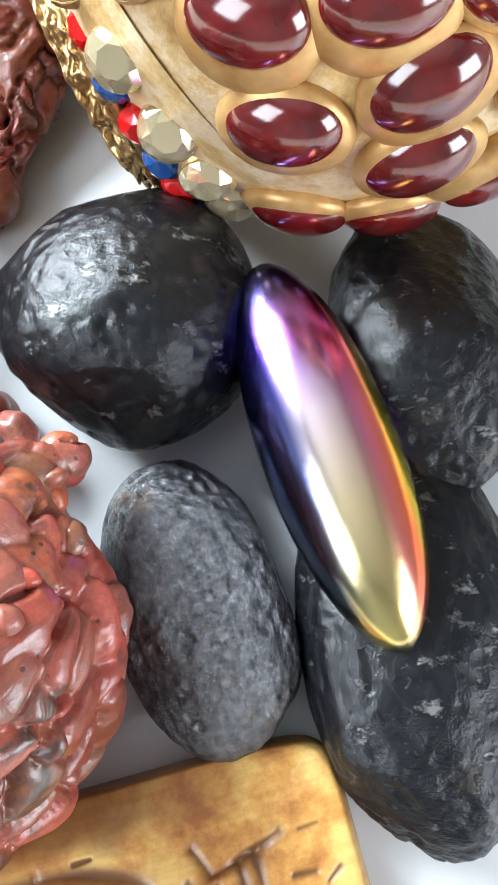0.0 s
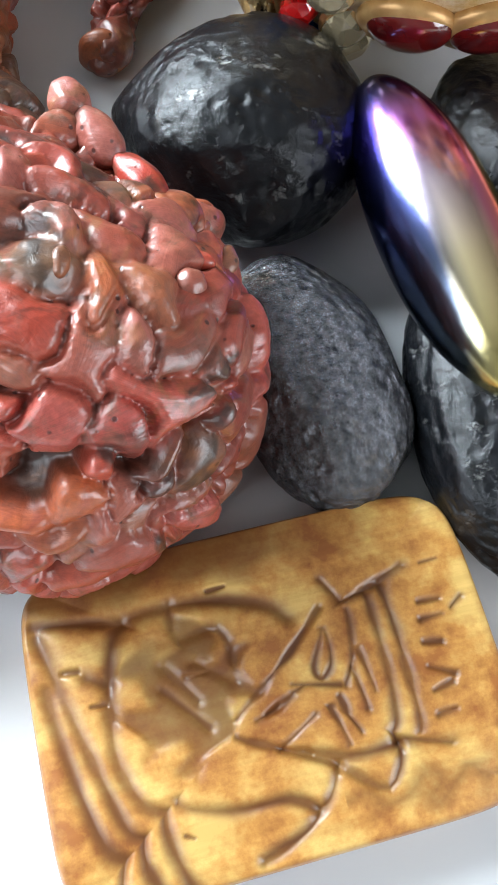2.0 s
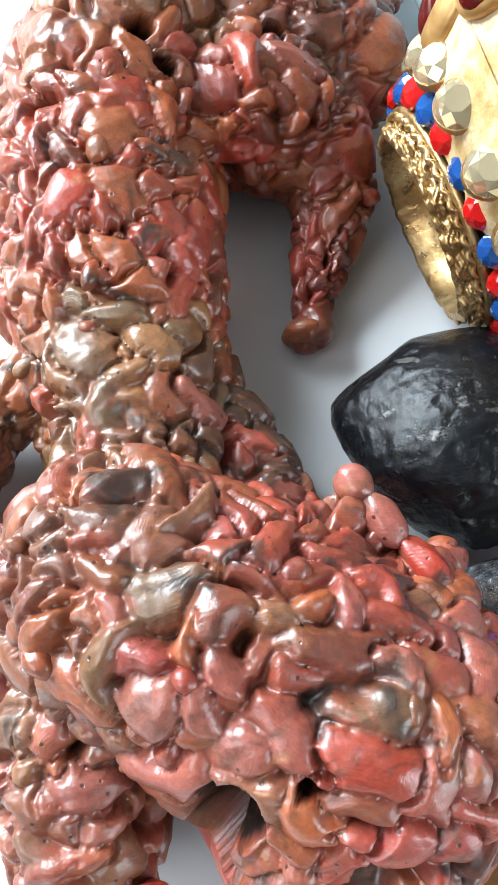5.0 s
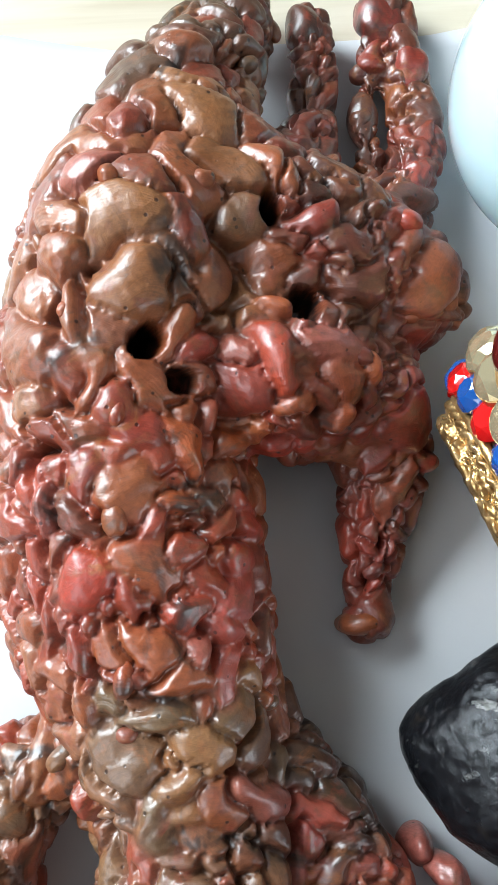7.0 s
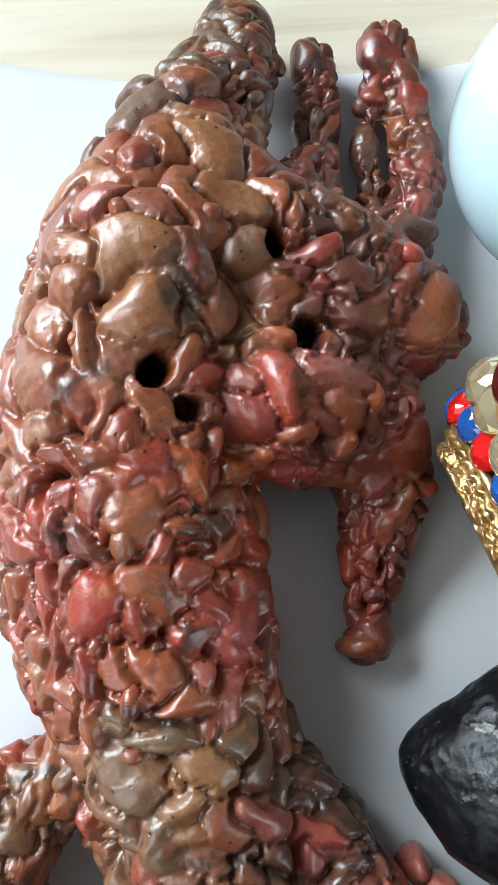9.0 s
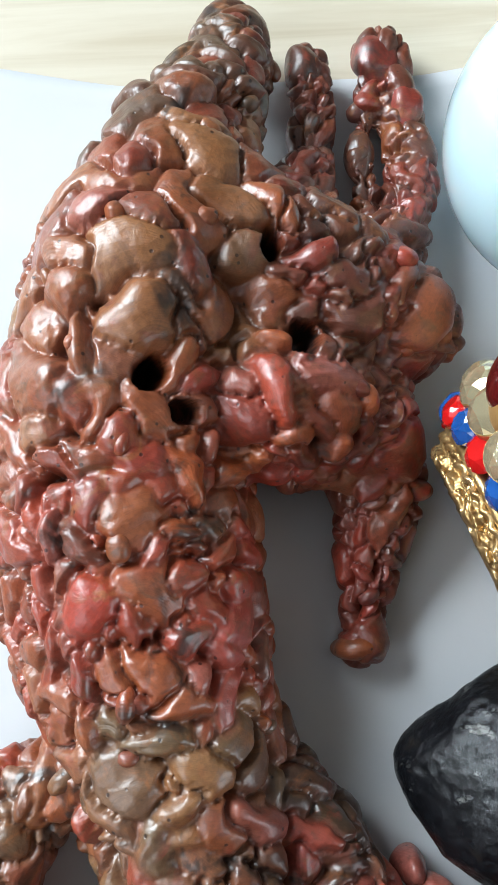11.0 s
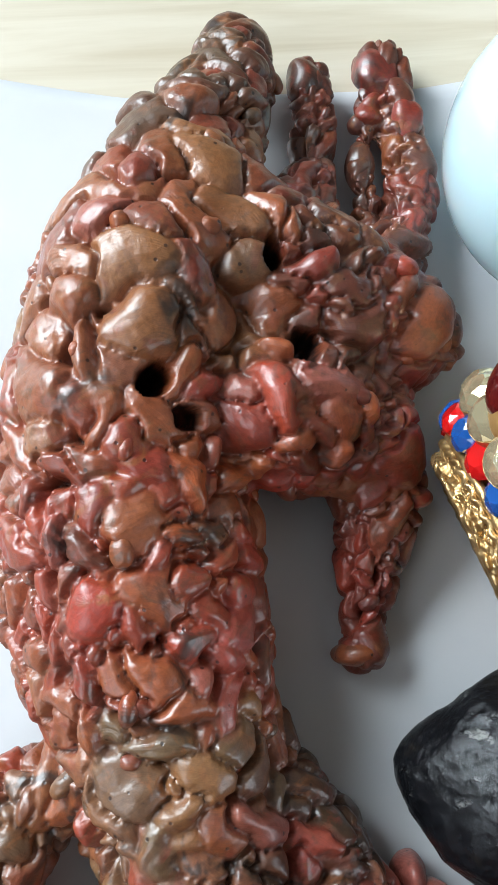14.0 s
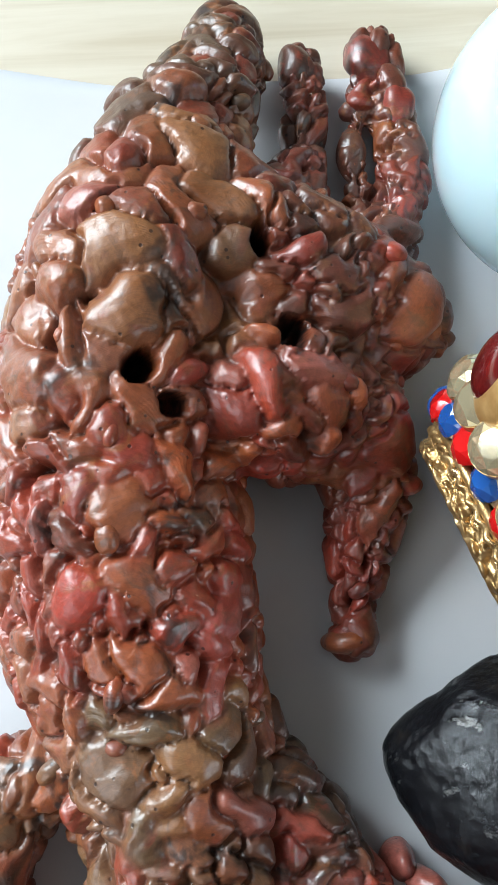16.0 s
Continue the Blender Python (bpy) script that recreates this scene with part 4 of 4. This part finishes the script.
    out, colour, folds, smear = np.zeros(len(v)), np.tile(tints[10] * 0.6, (len(v), 1)), np.zeros(len(v)), np.zeros(len(v))
    crack = np.clip(0.75 + 0.7 * waves(v, rng, 420), 0.15, 1.2)
    near = min(14, len(C))
    for c in range(0, len(v), 12000):
        q, nq = vw[c:c + 12000], nrm[c:c + 12000]
        d2 = (q ** 2).sum(1)[:, None] + (C ** 2).sum(1)[None] - 2 * q @ C.T
        d2 -= (np.maximum(L, W) ** 2 * 0.6)[None]
        idx = np.argpartition(d2, near, axis=1)[:, :near]
        d = q[:, None] - C[idx]
        x = (d * T[idx]).sum(2) / L[idx]
        y = (d * B[idx]).sum(2) / W[idx]
        y = (y - bend[idx] * (x * x - 0.3) * L[idx] / W[idx]) / (1 + taper[idx] * np.clip(x, -1, 1))
        z = (d * N[idx]).sum(2) / (0.8 * L[idx] + 0.004)
        rho = np.abs(x) ** 2.1 + np.abs(y) ** 2.1 + z * z
        inside = np.clip(1 - np.minimum(rho, 1), 0, 1) ** 0.62
        lift = Y[idx] + tilt[idx] * np.clip(x, -1, 1) + H[idx] * np.where(rho < 1, 1.1 * inside, np.clip(1 - rho, -0.7, 0))
        up = np.where((rho < 1.7) & ((nq[:, None] * N[idx]).sum(2) > 0.1), lift, -0.0008)
        best = up.argmax(1)
        r = np.arange(len(q))
        top = up[r, best]
        second = np.partition(up, -2, axis=1)[:, -2]
        soft = top + 0.00028 * np.log(np.exp((up - top[:, None]) / 0.00028).sum(1))
        ck = crack[c:c + 12000]
        out[c:c + 12000] = soft - 0.0032 * ck * np.exp(-((top - second) / 0.00022) ** 2)
        won = top > -0.0005
        share = np.exp((up - top[:, None]) / 0.00045)
        share /= share.sum(1, keepdims=True)
        colour[c:c + 12000][won] = (share[:, :, None] * K[idx]).sum(1)[won]
        folds[c:c + 12000] = np.where(won, np.sin(7 * y[r, best] + 3 * x[r, best] ** 2 + idx[r, best]) * (idx[r, best] % 3 == 0), 0)
        smear[c:c + 12000] = 1000 * (y[r, best] * W[idx[r, best]] + 0.25 * L[idx[r, best]] * x[r, best] ** 2) + 3.7 * (idx[r, best] % 11)
    def eased(field, times):
        for _ in range(times):
            summed, count = np.zeros_like(field), np.zeros(len(field))
            mid = field[f].mean(1)
            for k in range(4):
                if field.ndim == 1:
                    summed += np.bincount(f[:, k], mid, len(field))
                else:
                    summed += np.stack([np.bincount(f[:, k], mid[:, j], len(field)) for j in range(3)], -1)
                count += np.bincount(f[:, k], minlength=len(field))
            field = summed / (count if field.ndim == 1 else count[:, None])
        return field

    out = eased(out, 1)
    colour = eased(colour, 3)
    out += 0.00012 * folds + 0.00007 * waves(v, rng, 2600, 10) + 0.0005 * waves(v, rng, 430, 8)
    v2 = v + nrm * (out - 0.0006)[:, None]
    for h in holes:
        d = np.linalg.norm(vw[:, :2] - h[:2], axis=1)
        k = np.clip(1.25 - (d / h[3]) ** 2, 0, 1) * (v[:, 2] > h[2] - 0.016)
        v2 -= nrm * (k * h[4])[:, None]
        # near-black inside each hollow: shade put into the colour on top of its depth
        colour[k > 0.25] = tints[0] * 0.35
    v2[:, 2] = np.maximum(v2[:, 2], 0.0004)

    # loose knobs, drips and small beads on the skin
    verts, faces, cols, lanes = [v2], [np.concatenate([f[:, [0, 1, 2]], f[:, [0, 2, 3]]])], [colour], [smear]
    total = len(v2)
    bp, bf = ico(4)

    def knob(p, half, turn, tint, wob=0.14):
        nonlocal total
        b = bp * (1 + wob * waves(bp, rng, 2.6) + wob * 0.4 * waves(bp, rng, 6))[:, None] * np.array(half)
        a = radians(turn)
        b = b @ np.array([[math.cos(a), math.sin(a), 0], [-math.sin(a), math.cos(a), 0], [0, 0, 1]])
        q = p + b
        q[:, 2] = np.maximum(q[:, 2], 0.0004)
        verts.append(q), faces.append(bf + total), cols.append(np.tile(tint, (len(bp), 1))), lanes.append(b[:, 1] * 1000)
        total += len(bp)

    for x, y, z, a, b, c, turn, tint in KNOBS:
        knob(np.array([x, y, z]) * 0.001, np.array([a, b, c]) * 0.001, turn, tints[tint])
    for i in rng.permutation(len(v))[:110]:
        if v[i, 2] > 0.006 and nrm[i, 2] > -0.2 and not np.any(np.linalg.norm(holes[:, :2] - v[i, :2], axis=1) < holes[:, 3] + 0.003):
            r = rng.uniform(0.0011, 0.0022)
            knob(v[i] + nrm[i] * (out[i] - 0.0014), (r * rng.uniform(1, 1.7), r, r), rng.uniform(0, 180), tint_for(v[i]), 0.1)
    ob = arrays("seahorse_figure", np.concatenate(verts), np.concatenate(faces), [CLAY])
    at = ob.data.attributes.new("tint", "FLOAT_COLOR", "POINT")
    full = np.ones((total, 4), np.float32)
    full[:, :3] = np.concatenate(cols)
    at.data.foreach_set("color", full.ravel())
    at = ob.data.attributes.new("smear", "FLOAT", "POINT")
    at.data.foreach_set("value", np.concatenate(lanes).astype(np.float32))
    return tagged(ob, "lumpy red-brown varnished clay seahorse figure lying on paper", "figurine")


clay_seahorse()
